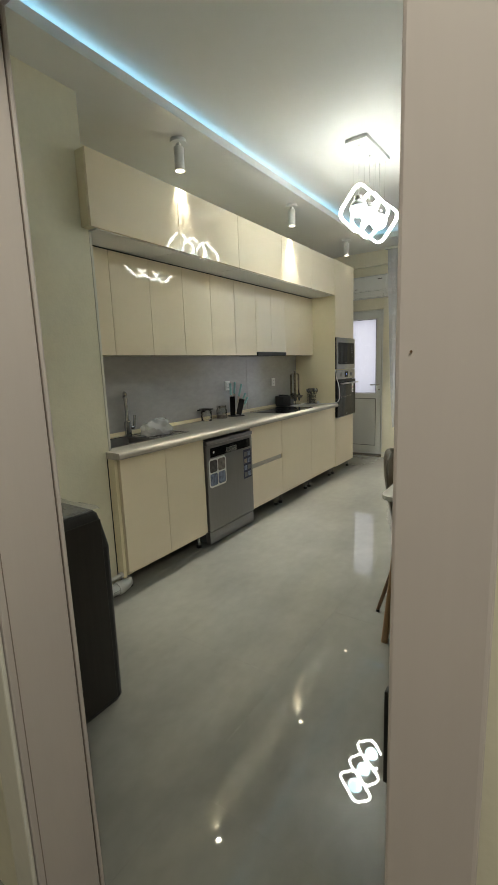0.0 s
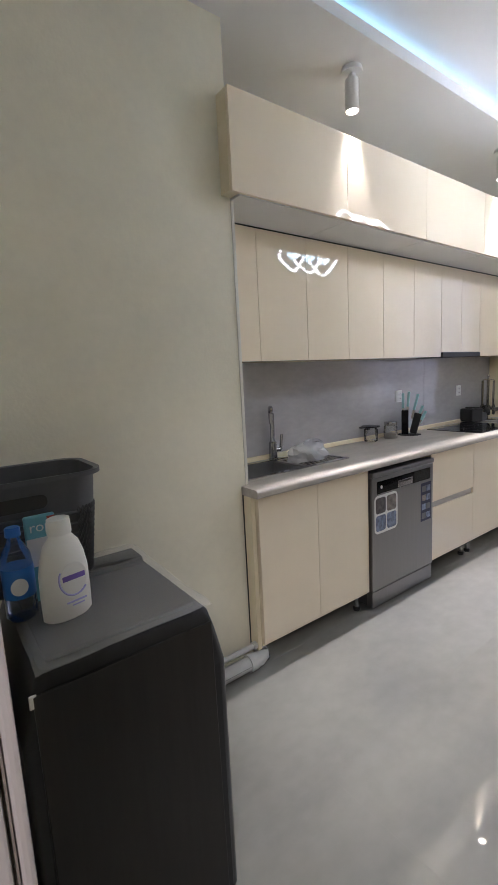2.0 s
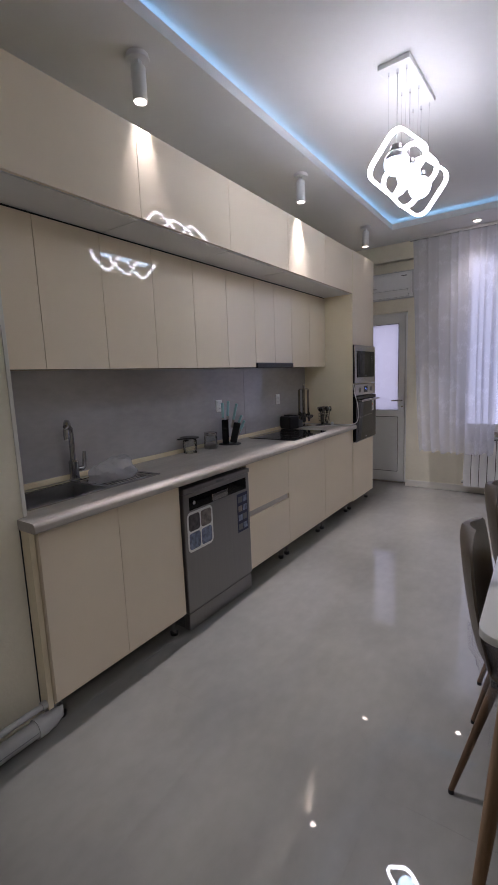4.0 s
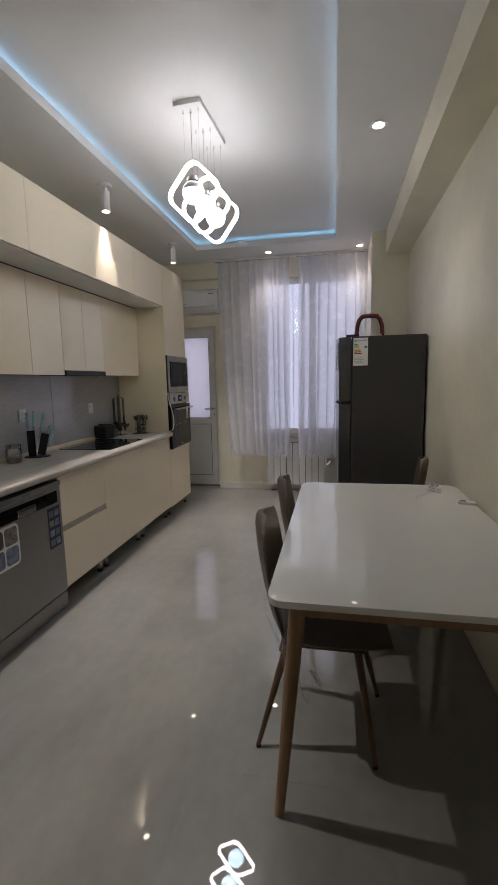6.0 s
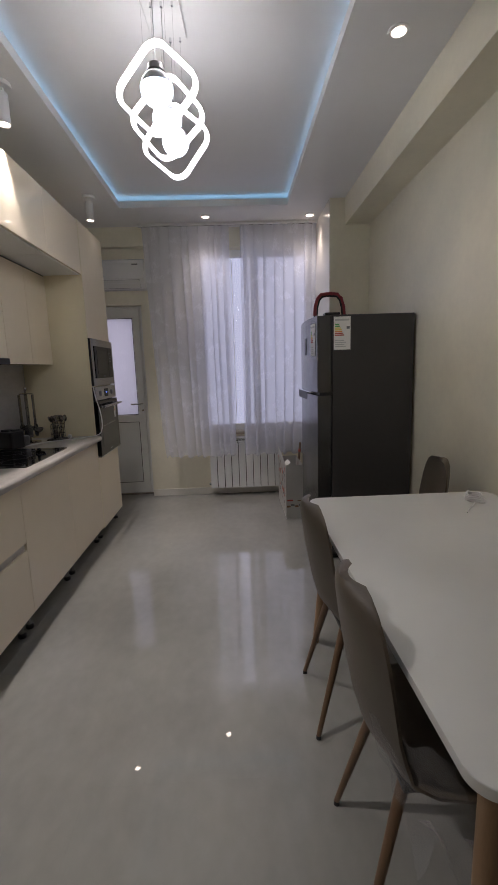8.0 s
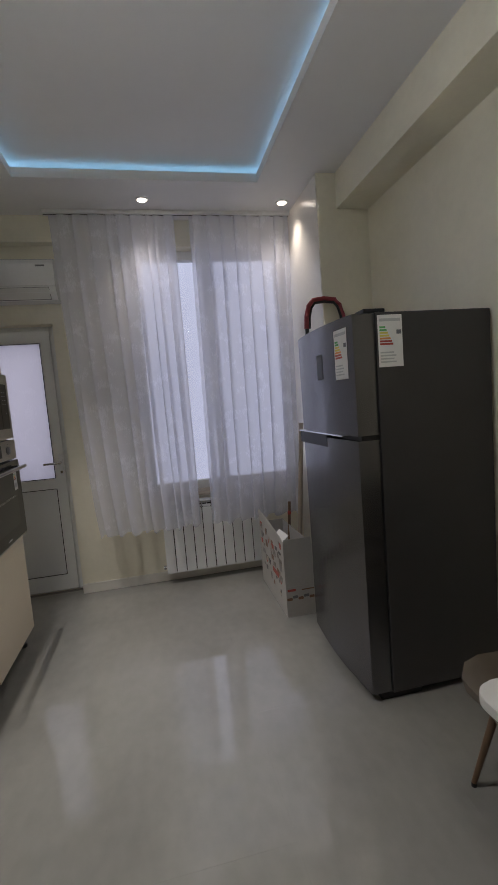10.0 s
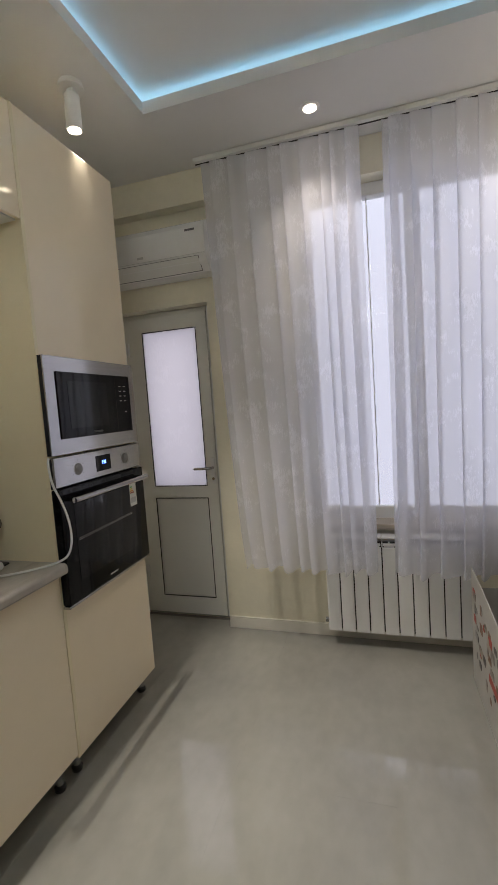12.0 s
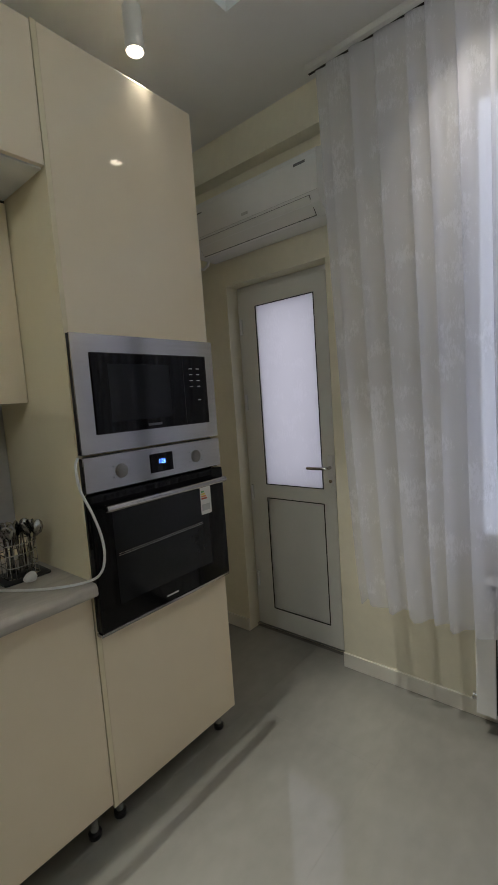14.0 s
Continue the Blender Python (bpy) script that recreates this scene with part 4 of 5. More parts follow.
for c in (c2, c3):
    c["label"] = "taupe leatherette shell chair on wood-print metal legs"
# torn clear wrapping still hanging round the seat of one chair
wr = thing("plastic_wrap", 3.09, 0.885, 0.30, "torn clear plastic wrapping round the chair's seat", "plastic wrap")
bm = B()
rows = []
for i in range(9):
    z = 0.30 - 0.036 * i
    rows.append([bm.verts.new((-0.055 + 0.02 * math.sin(9 * u + i) + 0.15 * u * (1 - 0.07 * i), -0.10 + 0.135 * u - 0.012 * i + 0.008 * math.sin(17 * u + 2 * i), z + 0.05 * math.sin(11 * u) * (i > 6))) for u in [k / 10 for k in range(11)]])
for a, b in zip(rows, rows[1:]):
    for k in range(10):
        bm.faces.new((a[k], a[k + 1], b[k + 1], b[k]))
part("wrap", bm, "cling", wr)

# radiator
rd = thing("radiator", 6.985, 0.695, 0.09, "white aluminium panel radiator under the window", "radiator")
NS, SWD = 10, 0.0785
for i in range(NS):
    y = i * SWD
    bm = B()
    box(bm, 0, y + 0.003, 0, 0.012, y + SWD - 0.003, 0.50, bev=0.003)
    box(bm, 0.012, y + SWD / 2 - 0.004, 0.01, 0.078, y + SWD / 2 + 0.004, 0.54)
    box(bm, 0.012, y + 0.012, 0.02, 0.078, y + SWD - 0.012, 0.05)
    box(bm, 0.012, y + 0.012, 0.48, 0.078, y + SWD - 0.012, 0.52)
    for k in range(3):
        box(bm, 0.004 + 0.022 * k, y + 0.006, 0.508 + 0.013 * k, 0.012 + 0.022 * k, y + SWD - 0.006, 0.522 + 0.013 * k)
    box(bm, 0.002, y + 0.001, 0.548, 0.085, y + SWD - 0.001, 0.556, bev=0.002)
    box(bm, 0.002, y + SWD - 0.005, 0.50, 0.080, y + SWD + 0.0, 0.548)
    part("section", bm, "white_enamel", rd)
part("core", bx(0.014, 0.004, 0.008, 0.020, NS * SWD - 0.004, 0.53), "gap", rd)
part("end_plug", cyl(B(), (0.05, NS * SWD, 0.04), (0.05, NS * SWD + 0.02, 0.04), 0.016), "chrome", rd)
part("valve", tube(B(), [(0.05, -0.002, 0.5), (0.05, -0.07, 0.5), (0.05, -0.09, 0.49), (0.05, -0.09, 0.40), (0.11, -0.09, 0.39)], 0.012), "white_enamel", rd)
part("valve_knob", cyl(B(), (0.05, -0.04, 0.5), (-0.02, -0.04, 0.5), 0.018, 0.016), "white_plastic", rd)

# curtains
rl = thing("curtain_rail", 6.95, 0.30, 2.785, "white ceiling-mounted curtain rail", "curtain rail")
part("rail", bx(-0.03, 0, 0, 0.03, 1.78, 0.0245, bev=0.003), "white_plastic", rl)
part("slot", bx(-0.006, 0.002, -0.001, 0.006, 1.778, 0.001), "gap", rl)


def curtain(y0, y1, yb0, yb1, folds, seed, label):
    """Flat-pressed pleats: each fold runs on, doubles back behind itself and runs on again."""
    c = thing("sheer_curtain", 6.95, 0, 0.46, label, "curtain", "sheer curtains")
    rng = random.Random(seed)
    ph = [rng.uniform(0, 6.28) for _ in range(4)]
    wide = [rng.uniform(0.6, 1.5) for _ in range(folds)]
    tot = sum(wide)
    lap = [rng.uniform(0.22, 0.55) for _ in range(folds)]
    flare = [rng.uniform(-0.25, 0.35) for _ in range(folds)]
    rows_n, H = 26, 2.325
    bm = B()
    grid = []
    for i in range(rows_n + 1):
        v = i / rows_n
        ya, yb = yb0 + (y0 - yb0) * v ** 0.7, yb1 + (y1 - yb1) * v ** 0.7
        row, s = [], 0.0
        for f in range(folds):
            w, l = wide[f] / tot, lap[f] * (1 + flare[f] * (1 - v)) * (0.85 + 0.15 * math.sin(3 * v + f))
            depth = 0.010 + 0.012 * (1 - v) + 0.004 * math.sin(5 * v + 2 * f + ph[0])
            knots = ((0.0, 0.0), (0.25, -0.8), (0.52, -1.0), (0.5 + l * 0.42, -0.85), (0.5 + l * 0.5, -0.3), (0.5 + l * 0.36, 0.25), (0.5 - l * 0.1, 0.7), (0.5 - l * 0.42, 0.95), (0.5 - l * 0.46, 1.25), (0.5 - l * 0.30, 1.5), (0.62, 1.1), (0.82, 0.45))
            for q, d in knots:
                u = s + w * q
                y = ya + (yb - ya) * u + 0.006 * math.sin(4 * v + 9 * u + ph[1]) * (1 - v)
                x = depth * d + 0.012 * math.sin(5 * u + ph[2]) * (1 - v) - 0.03 * (1 - v)
                z = H * v + (0.009 * math.sin(31 * u + ph[3]) + 0.016 * abs(math.cos(math.pi * q)) + 0.018 * flare[f] + 0.004 * d) * max(0, 1 - 2 * i)
                row.append(bm.verts.new((x, y, z)))
            s += w
        row.append(bm.verts.new((-0.03 * (1 - v), yb, H * v)))
        grid.append(row)
    for a, b in zip(grid, grid[1:]):
        for k in range(len(a) - 1):
            bm.faces.new((a[k], a[k + 1], b[k + 1], b[k]))
    part("cloth", bm, "sheer", c)
    return c


curtain(1.185, 2.045, 1.19, 1.93, 9, 3, "sheer white patterned voile curtain, short of the floor")
curtain(0.31, 1.075, 0.37, 1.10, 8, 8, "sheer white patterned voile curtain beside the pillar")

# air conditioner
ac = thing("air_conditioner", 6.915, 2.045, 2.212, "white split air conditioner over the balcony door", "air conditioner")
prof = [(0.184, 0.0), (0.07, 0.0), (0.02, 0.045), (0.0, 0.085), (0.0, 0.235), (0.012, 0.262), (0.05, 0.28), (0.184, 0.285)]
bm = B()
va, vb = ([bm.verts.new((x, y, z)) for x, z in prof] for y in (0.0, 0.80))
for i in range(len(prof)):
    j = (i + 1) % len(prof)
    bm.faces.new((va[i], va[j], vb[j], vb[i]))
bm.faces.new(va), bm.faces.new(vb[::-1])
part("body", bm, "white_enamel", ac)
fl = part("louvre", bx(-0.002, 0.045, -0.003, 0.002, 0.755, 0.082, bev=0.001), "soffit", ac)
fl.matrix_basis = pose(0.052, 0, 0.008, 0, -38, 0)
part("outlet_slot", bx(0.0005, 0.042, -0.006, 0.003, 0.758, 0.085), "ink", ac).matrix_basis = pose(0.053, 0, 0.007, 0, -38, 0)
part("seam", bx(-0.0008, 0.002, 0.0855, 0.0005, 0.798, 0.0870), "grey_pipe", ac)
part("maker_mark", bx(-0.0012, 0.39, 0.105, 0.0, 0.43, 0.118), "grey_pipe", ac)
part("model_mark", bx(-0.0012, 0.055, 0.215, 0.0, 0.115, 0.226), "ink", ac)
part("model_mark", bx(-0.0012, 0.70, 0.205, 0.0, 0.755, 0.211), "ink", ac)
part("drain_pipe", tube(B(), [(0.12, 0.79, 0.004), (0.12, 0.80, -0.02), (0.13, 0.84, -0.03), (0.15, 0.90, -0.01)], 0.008), "white_plastic", ac)

# pendant
pd = thing("pendant_light", 4.40, 1.435, 2.45, "three lit square-ring pendant lamps with globes on one ceiling plate", "pendant lamp", rz=-3)
part("ceiling_plate", bx(-0.25, -0.075, 0.430, 0.21, 0.085, 0.4545, bev=0.003), "lamp_white", pd)
for i, px in enumerate((-0.20, 0.0, 0.20)):
    ringm = pose(px, 0, 0.0) @ pose(0, 0, 0, 0, 0, -10) @ pose(0, 0, 0, 45 + (0, 5, -4)[i], 0, 0)
    out, inn = rounded(0.268, 0.268, 0.066, 7), rounded(0.240, 0.240, 0.053, 7)
    bm = B()
    rr = []
    for x, (ol, il) in ((-0.011, (out, inn)), (0.011, (out, inn))):
        rr.append([bm.verts.new((x, a, b)) for a, b in ol])
        rr.append([bm.verts.new((x, a, b)) for a, b in il])
    n = len(out)
    for k in range(n):
        j = (k + 1) % n
        bm.faces.new((rr[0][k], rr[0][j], rr[1][j], rr[1][k]))
        bm.faces.new((rr[2][k], rr[3][k], rr[3][j], rr[2][j]))
        bm.faces.new((rr[0][k], rr[2][k], rr[2][j], rr[0][j]))
        bm.faces.new((rr[1][k], rr[1][j], rr[3][j], rr[3][k]))
    rg = part("square_ring", bm, "ring", pd, "lit white acrylic square ring")
    rg.matrix_basis = ringm
    gb = part("globe", lathe(B(), [(0.002, -0.062)] + [(0.062 * math.sin(radians(a)), -0.062 * math.cos(radians(a))) for a in range(12, 97, 12)], 24), "bulb", pd, "lit opal globe half")
    gb.matrix_basis = pose(px, 0, 0.0)
    cp = part("globe_top", lathe(B(), [(0.0618, 0.0070)] + [(0.062 * math.cos(radians(a)), 0.062 * math.sin(radians(a))) for a in range(14, 70, 9)] + [(0.026, 0.059)], 24), "globe_top", pd, "grey metal upper half of the globe")
    cp.matrix_basis = pose(px, 0, 0.0)
    part("cap", cyl(B(), (px, 0, 0.058), (px, 0, 0.080), 0.034, 0.030), "steel_grey", pd)
    part("cord", cyl(B(), (px, 0, 0.078), (px, 0, 0.43), 0.0016, n=6), "grey_pipe", pd)
    for s in (-0.045, 0.045):
        part("suspension_wire", cyl(B(), (px + s * 0.15, s, 0.16), (px, s, 0.43), 0.0006, n=5), "steel", pd)
        part("wire_grip", cyl(B(), (px, s, 0.414), (px, s, 0.43), 0.0045, n=8), "chrome", pd)
    part("cord_grip", cyl(B(), (px, 0, 0.412), (px, 0, 0.43), 0.006, n=8), "chrome", pd)

# recessed spots
for x, y in ((6.76, 1.40), (6.775, 0.405), (4.457, 0.42)):
    s = thing("recessed_spot", x, y, ZC - 0.006, "small round recessed ceiling spot, lit warm white", "ceiling spot", "recessed spots")
    part("trim_ring", lathe(B(), [(0.040, 0.0), (0.046, 0.0), (0.048, 0.006)], 28), "lamp_white", s)
    part("lens", cyl(B(), (0, 0, -0.0015), (0, 0, 0.0), 0.031), "spot_lit", s, "lit lens")


# ---- things beside the doorway ----
wm = thing("washing_machine", 1.735, 1.885, 0, "dark brown top-loading washing machine beside the doorway", "washing machine")
bm = B()
levels = [(0.0, 0.215, 0.225), (0.02, 0.228, 0.235), (0.68, 0.231, 0.237), (0.775, 0.208, 0.236), (0.822, 0.194, 0.232), (0.832, 0.185, 0.224)]
rings = []
for z, hx3, hy3 in levels:
    rings.append([bm.verts.new((x, y, z)) for x, y in rounded(2 * hx3, 2 * hy3, 0.022, 4)])
for a, b in zip(rings, rings[1:]):
    for i in range(len(a)):
        j = (i + 1) % len(a)
        bm.faces.new((a[i], a[j], b[j], b[i]))
bm.faces.new(rings[0][::-1]), bm.faces.new(rings[-1])
part("body", bm, "black", wm)
part("front_panel", bx(-0.205, -0.2415, 0.03, 0.192, -0.236, 0.800, bev=0.003), "washer", wm, "dark brown front sheet")
part("lid", bx(-0.17, -0.20, 0.832, 0.17, 0.12, 0.842, bev=0.004), "washer", wm)
part("rear_console", bx(-0.18, 0.13, 0.830, 0.18, 0.225, 0.856, bev=0.008), "washer", wm)
part("corner_clip", bx(-0.212, -0.2405, 0.775, -0.198, -0.2345, 0.802, bev=0.002), "white_plastic", wm)
for sx in (-1, 1):
    part("foot", cyl(B(), (sx * 0.18, -0.19, -0.0), (sx * 0.18, -0.19, 0.022), 0.02), "black", wm)
cv = thing("plastic_cover", 1.735, 1.885, 0.846, "crumpled clear plastic sheet spread over the washing machine", "plastic sheet")
bm = B()
nx, ny = 26, 28
gr = []
for i in range(nx + 1):
    row = []
    for j in range(ny + 1):
        x, y = -0.196 + 0.392 * i / nx, -0.241 + 0.478 * j / ny
        h = 0.005 + 0.007 * noise.noise((x * 9, y * 14, 0.3)) + 0.006 * abs(noise.noise((x * 22 + y * 9, y * 26, 2.0))) + 0.012 * max(0, (y - 0.1) / 0.15)
        ex = max(0, abs(x) - 0.185) / 0.03
        ey = max(0, -y - 0.222) / 0.033
        h -= 0.016 * min(1, ex) + 0.014 * min(1, ey)
        row.append(bm.verts.new((x, y, h)))
    gr.append(row)
for i in range(nx):
    for j in range(ny):
        bm.faces.new((gr[i][j], gr[i + 1][j], gr[i + 1][j + 1], gr[i][j + 1]))
part("sheet", bm, "cover_sheet", cv)

# laundry basket with a woven wall and handle holes
bk = thing("laundry_basket", 1.612, 2.07, 0.868, "dark grey woven-look plastic laundry basket on the washing machine", "basket")
HB = 0.29


def basket_ring(v, n=72):
    hw, hd, r = 0.148 + 0.028 * v, 0.100 + 0.026 * v, 0.05 + 0.012 * v
    pts = rounded(2 * hw, 2 * hd, r, n // 4 - 1)
    return pts


bm = B()
rows = []
for i in range(9):
    v = i / 8
    rows.append([bm.verts.new((x, y, HB * (0.68 * v))) for x, y in basket_ring(0.68 * v)])
for i, (a, b) in enumerate(zip(rows, rows[1:])):
    for k in range(len(a)):
        j = (k + 1) % len(a)
        bm.faces.new((a[k], a[j], b[j], b[k]))
bm.faces.new(rows[0][::-1])
part("wall", bm, "dark_grey", bk)
bm = B()
for i in range(13):
    v = 0.04 + 0.62 * i / 12
    pts = basket_ring(v)
    tube(bm, [(x * 1.012, y * 1.016, HB * v + (0.006 if (k + i) % 2 else -0.006)) for k, (x, y) in enumerate(pts)], 0.0032, 4, True)
tagged(part("weave", bm, "dark_grey", bk), kind="stuff")
bm = B()
lo, hi = basket_ring(0.68), basket_ring(1.0)
a = [bm.verts.new((x * 1.01, y * 1.01, HB * 0.68)) for x, y in lo]
b = [bm.verts.new((x, y, HB)) for x, y in hi]
c = [bm.verts.new((x * 1.08, y * 1.11, HB + 0.002)) for x, y in hi]
d = [bm.verts.new((x * 1.08, y * 1.11, HB - 0.010)) for x, y in hi]
n = len(a)
front_gap = [k for k in range(n) if abs(lo[k][0]) < 0.062]
for p, q in ((a, b), (b, c), (c, d)):
    for k in range(n):
        j = (k + 1) % n
        bm.faces.new((p[k], p[j], q[j], q[k]))
part("rim", bm, "dark_grey", bk)
part("handle_hole", prism(B(), [(x, z) for x, z in rounded(0.12, 0.034, 0.015)], 0, 0.0015), "gap", bk, "dark oblong handle hole").matrix_basis = pose(-0.02, -0.1275, HB * 0.80, 84)

# detergent bottle
db = thing("detergent_bottle", 1.645, 1.815, 0.853, "white plastic detergent bottle with a purple label", "bottle", rz=12)
prof = [(0.050, 0.0), (0.056, 0.006), (0.057, 0.06), (0.056, 0.11), (0.050, 0.145), (0.040, 0.175), (0.026, 0.192), (0.024, 0.197)]
part("body", lathe(B(), prof, 28, sx=1.0, sy=0.58), "bottle", db)
part("cap", lathe(B(), [(0.0265, 0.197), (0.0270, 0.205), (0.0250, 0.232), (0.0200, 0.2345)], 24, sx=1.0, sy=0.9), "bottle", db, "ribbed white cap")
lb = part("label", prism(B(), [(0.030 * math.cos(2 * math.pi * k / 28), 0.036 * math.sin(2 * math.pi * k / 28)) for k in range(28)], 0, 0.0008), "paper", db, "round white label with purple lettering")
lb.matrix_basis = pose(0.006, -0.0336, 0.098, 88)
part("swirl", tube(B(), [(0.034 * math.cos(a), 0.040 * math.sin(a), 0.0008) for a in [radians(150 + 14 * k) for k in range(13)]], 0.0022, 5), "lilac", lb)
part("brand_bar", bx(-0.026, -0.004, 0.0008, 0.026, 0.008, 0.0014), "purple", lb)
part("text_bar", bx(-0.022, -0.056, 0.0002, 0.024, -0.052, 0.0012), "lilac", lb)
part("text_bar", bx(-0.010, -0.064, 0.0002, 0.018, -0.061, 0.0012), "lilac", lb)

# water bottle with blue liquid cleaner
bb = thing("plastic_bottle", 1.560, 1.88, 0.853, "clear plastic bottle with blue cap and blue label", "bottle")
part("body", lathe(B(), [(0.028, 0), (0.034, 0.008), (0.034, 0.13), (0.030, 0.155), (0.014, 0.185), (0.013, 0.195)], 22), "water", bb)
part("cap", lathe(B(), [(0.0165, 0.195), (0.0165, 0.213), (0.014, 0.216)], 18), "blue", bb, "blue screw cap")
part("label", lathe(B(), [(0.0344, 0.055), (0.0346, 0.056), (0.0346, 0.124), (0.0344, 0.125)], 22), "blue", bb, "blue wrap label")
part("label_spot", prism(B(), [(0.018 * math.cos(2 * math.pi * k / 20), 0.020 * math.sin(2 * math.pi * k / 20)) for k in range(20)], 0, 0.0015), "paper", bb).matrix_basis = pose(-0.004, -0.0346, 0.085, 90)
pk = thing("detergent_packet", 1.625, 1.925, 0.858, "small teal and pink printed packet", "packet")
part("pack", bx(-0.035, -0.008, 0, 0.035, 0.008, 0.215, bev=0.004), "teal", pk)
part("band", bx(-0.034, -0.0092, 0.09, 0.034, -0.0082, 0.16), "soffit", pk)
part("panel", bx(0.016, -0.0098, 0.12, 0.034, -0.0084, 0.21), "redprint", pk)
writing("lettering", "rop", 0.036, pose(0.0, -0.0090, 0.187, 90), "paper", pk)

# waste pipes along the wall
pp = thing("waste_pipe", 1.98, 2.343, 0.0, "grey plastic waste pipe along the wall's foot", "pipe")
part("pipe", cyl(B(), (-0.30, 0, 0.046), (0.545, 0, 0.046), 0.033, n=22), "grey_pipe", pp)
part("collar", cyl(B(), (0.525, 0, 0.046), (0.565, 0, 0.046), 0.040, n=22), "grey_pipe", pp)
part("elbow", tube(B(), [(0.555, 0, 0.046), (0.59, 0.0, 0.046), (0.612, 0.006, 0.05), (0.62, 0.022, 0.066), (0.622, 0.035, 0.10), (0.622, 0.04, 0.16)], 0.036, 16), "grey_pipe", pp)
part("print_line", bx(-0.29, -0.0335, 0.048, 0.52, -0.0325, 0.050), "ink", pp)
sp2 = thing("drain_pipe", 1.98, 2.356, 0.0, "thin grey water pipe above the waste pipe", "pipe")
part("pipe", cyl(B(), (-0.30, 0, 0.107), (0.59, 0, 0.112), 0.0125, n=16), "grey_pipe", sp2)
part("elbow", tube(B(), [(0.565, 0, 0.112), (0.60, 0, 0.112), (0.612, 0.01, 0.118), (0.614, 0.03, 0.16)], 0.018, 12), "grey_pipe", sp2)

# ---- small things on the worktop ----
jm = [(0.045, 0.002), (0.048, 0.008), (0.048, 0.085), (0.042, 0.095), (0.040, 0.100)]
for x, y, lid in ((4.165, 2.745, "steel"), (3.965, 2.765, "black")):
    j = thing("glass_jar", x, y, ZT, "clear glass storage jar with a %s lid on the worktop" % ("steel" if lid == "steel" else "black lever"), "jar")
    part("glass", lathe(B(), jm, 24), "jar_glass", j)
    if lid == "steel":
        part("lid", lathe(B(), [(0.044, 0.098), (0.046, 0.102), (0.046, 0.118), (0.042, 0.122)], 24), "steel", j)
        part("contents", lathe(B(), [(0.043, 0.004), (0.043, 0.035), (0.03, 0.042)], 20), "counter", j)
    else:
        ld2 = part("lid", lathe(B(), [(0.050, 0.100), (0.066, 0.104), (0.064, 0.112), (0.030, 0.116)], 24), "black", j)
        part("grip", bx(-0.115, -0.012, 0.104, -0.05, 0.012, 0.113, bev=0.003), "black", ld2)
        part("spout", lathe(B(), [(0.012, 0.086), (0.016, 0.100)], 12, -0.03, 0.0), "black", ld2)

kb = thing("knife_block", 4.385, 2.735, ZT, "black knife block with pale turquoise-handled knives", "knife block", rz=-58)
part("base", prism(B(), [(0.085 * math.cos(2 * math.pi * k / 28), 0.06 * math.sin(2 * math.pi * k / 28)) for k in range(28)], 0, 0.008, 0.002), "black", kb)
part("block", bx(-0.055, -0.03, 0.008, -0.005, 0.03, 0.19, bev=0.006), "black_glass", kb)
part("block", move(bx(-0.03, -0.028, 0.0, 0.022, 0.028, 0.155, bev=0.006), pose(0.03, 0, 0.014, 0, 14, 0)), "black", kb)
for i, (x, z, lean, ln) in enumerate(((-0.044, 0.19, 0, 0.115), (-0.015, 0.20, 5, 0.115), (0.022, 0.175, 14, 0.125), (0.048, 0.130, 22, 0.085), (0.062, 0.105, 28, 0.075), (0.050, 0.080, 30, 0.07))):
    kn = thing("kitchen_knife", 0, 0, 0, "kitchen knife with a pale turquoise handle", "knife", "knives in the block")
    kn.matrix_basis = pose(4.385, 2.735, ZT, 0, 0, -58) @ pose(x, (-0.012, 0.01, -0.006, 0.012, -0.01, 0.0)[i], z - 0.03, 0, lean, 0)
    part("blade", bx(-0.008, -0.001, -0.02, 0.008, 0.001, 0.045), "steel", kn)
    part("handle", move(bx(-0.010, -0.007, 0.045, 0.010, 0.007, 0.045 + ln, bev=0.005), Matrix.Identity(4)), "mint", kn)

ts = thing("toaster", 5.36, 2.73, ZT, "small black and steel toaster at the back of the worktop", "toaster", rz=-20)
part("body", bx(-0.09, -0.075, 0.008, 0.03, 0.075, 0.125, bev=0.014), "black", ts)
part("end", bx(0.031, -0.06, 0.012, 0.09, 0.06, 0.085, bev=0.012), "dark_grey", ts)
part("lever", bx(-0.07, -0.03, 0.124, -0.045, 0.03, 0.14, bev=0.004), "black", ts)
part("lever", bx(-0.03, -0.05, 0.124, 0.015, 0.05, 0.136, bev=0.004), "black", ts)

us = thing("utensil_stand", 5.62, 2.735, ZT, "steel utensil stand hung with ladles and spoons", "utensil stand")
part("base", lathe(B(), [(0.075, 0), (0.075, 0.006), (0.06, 0.010), (0.010, 0.014)], 24), "steel", us)
part("pole", cyl(B(), (0, 0, 0.01), (0, 0, 0.385), 0.007), "utensil", us)
part("finial", lathe(B(), [(0.007, 0.385), (0.014, 0.395), (0.014, 0.405), (0.006, 0.415)], 14), "chrome", us)
part("hook_ring", tube(B(), [(0.045 * math.cos(2 * math.pi * k / 20), 0.045 * math.sin(2 * math.pi * k / 20), 0.365) for k in range(20)], 0.004, 6, True), "steel", us)
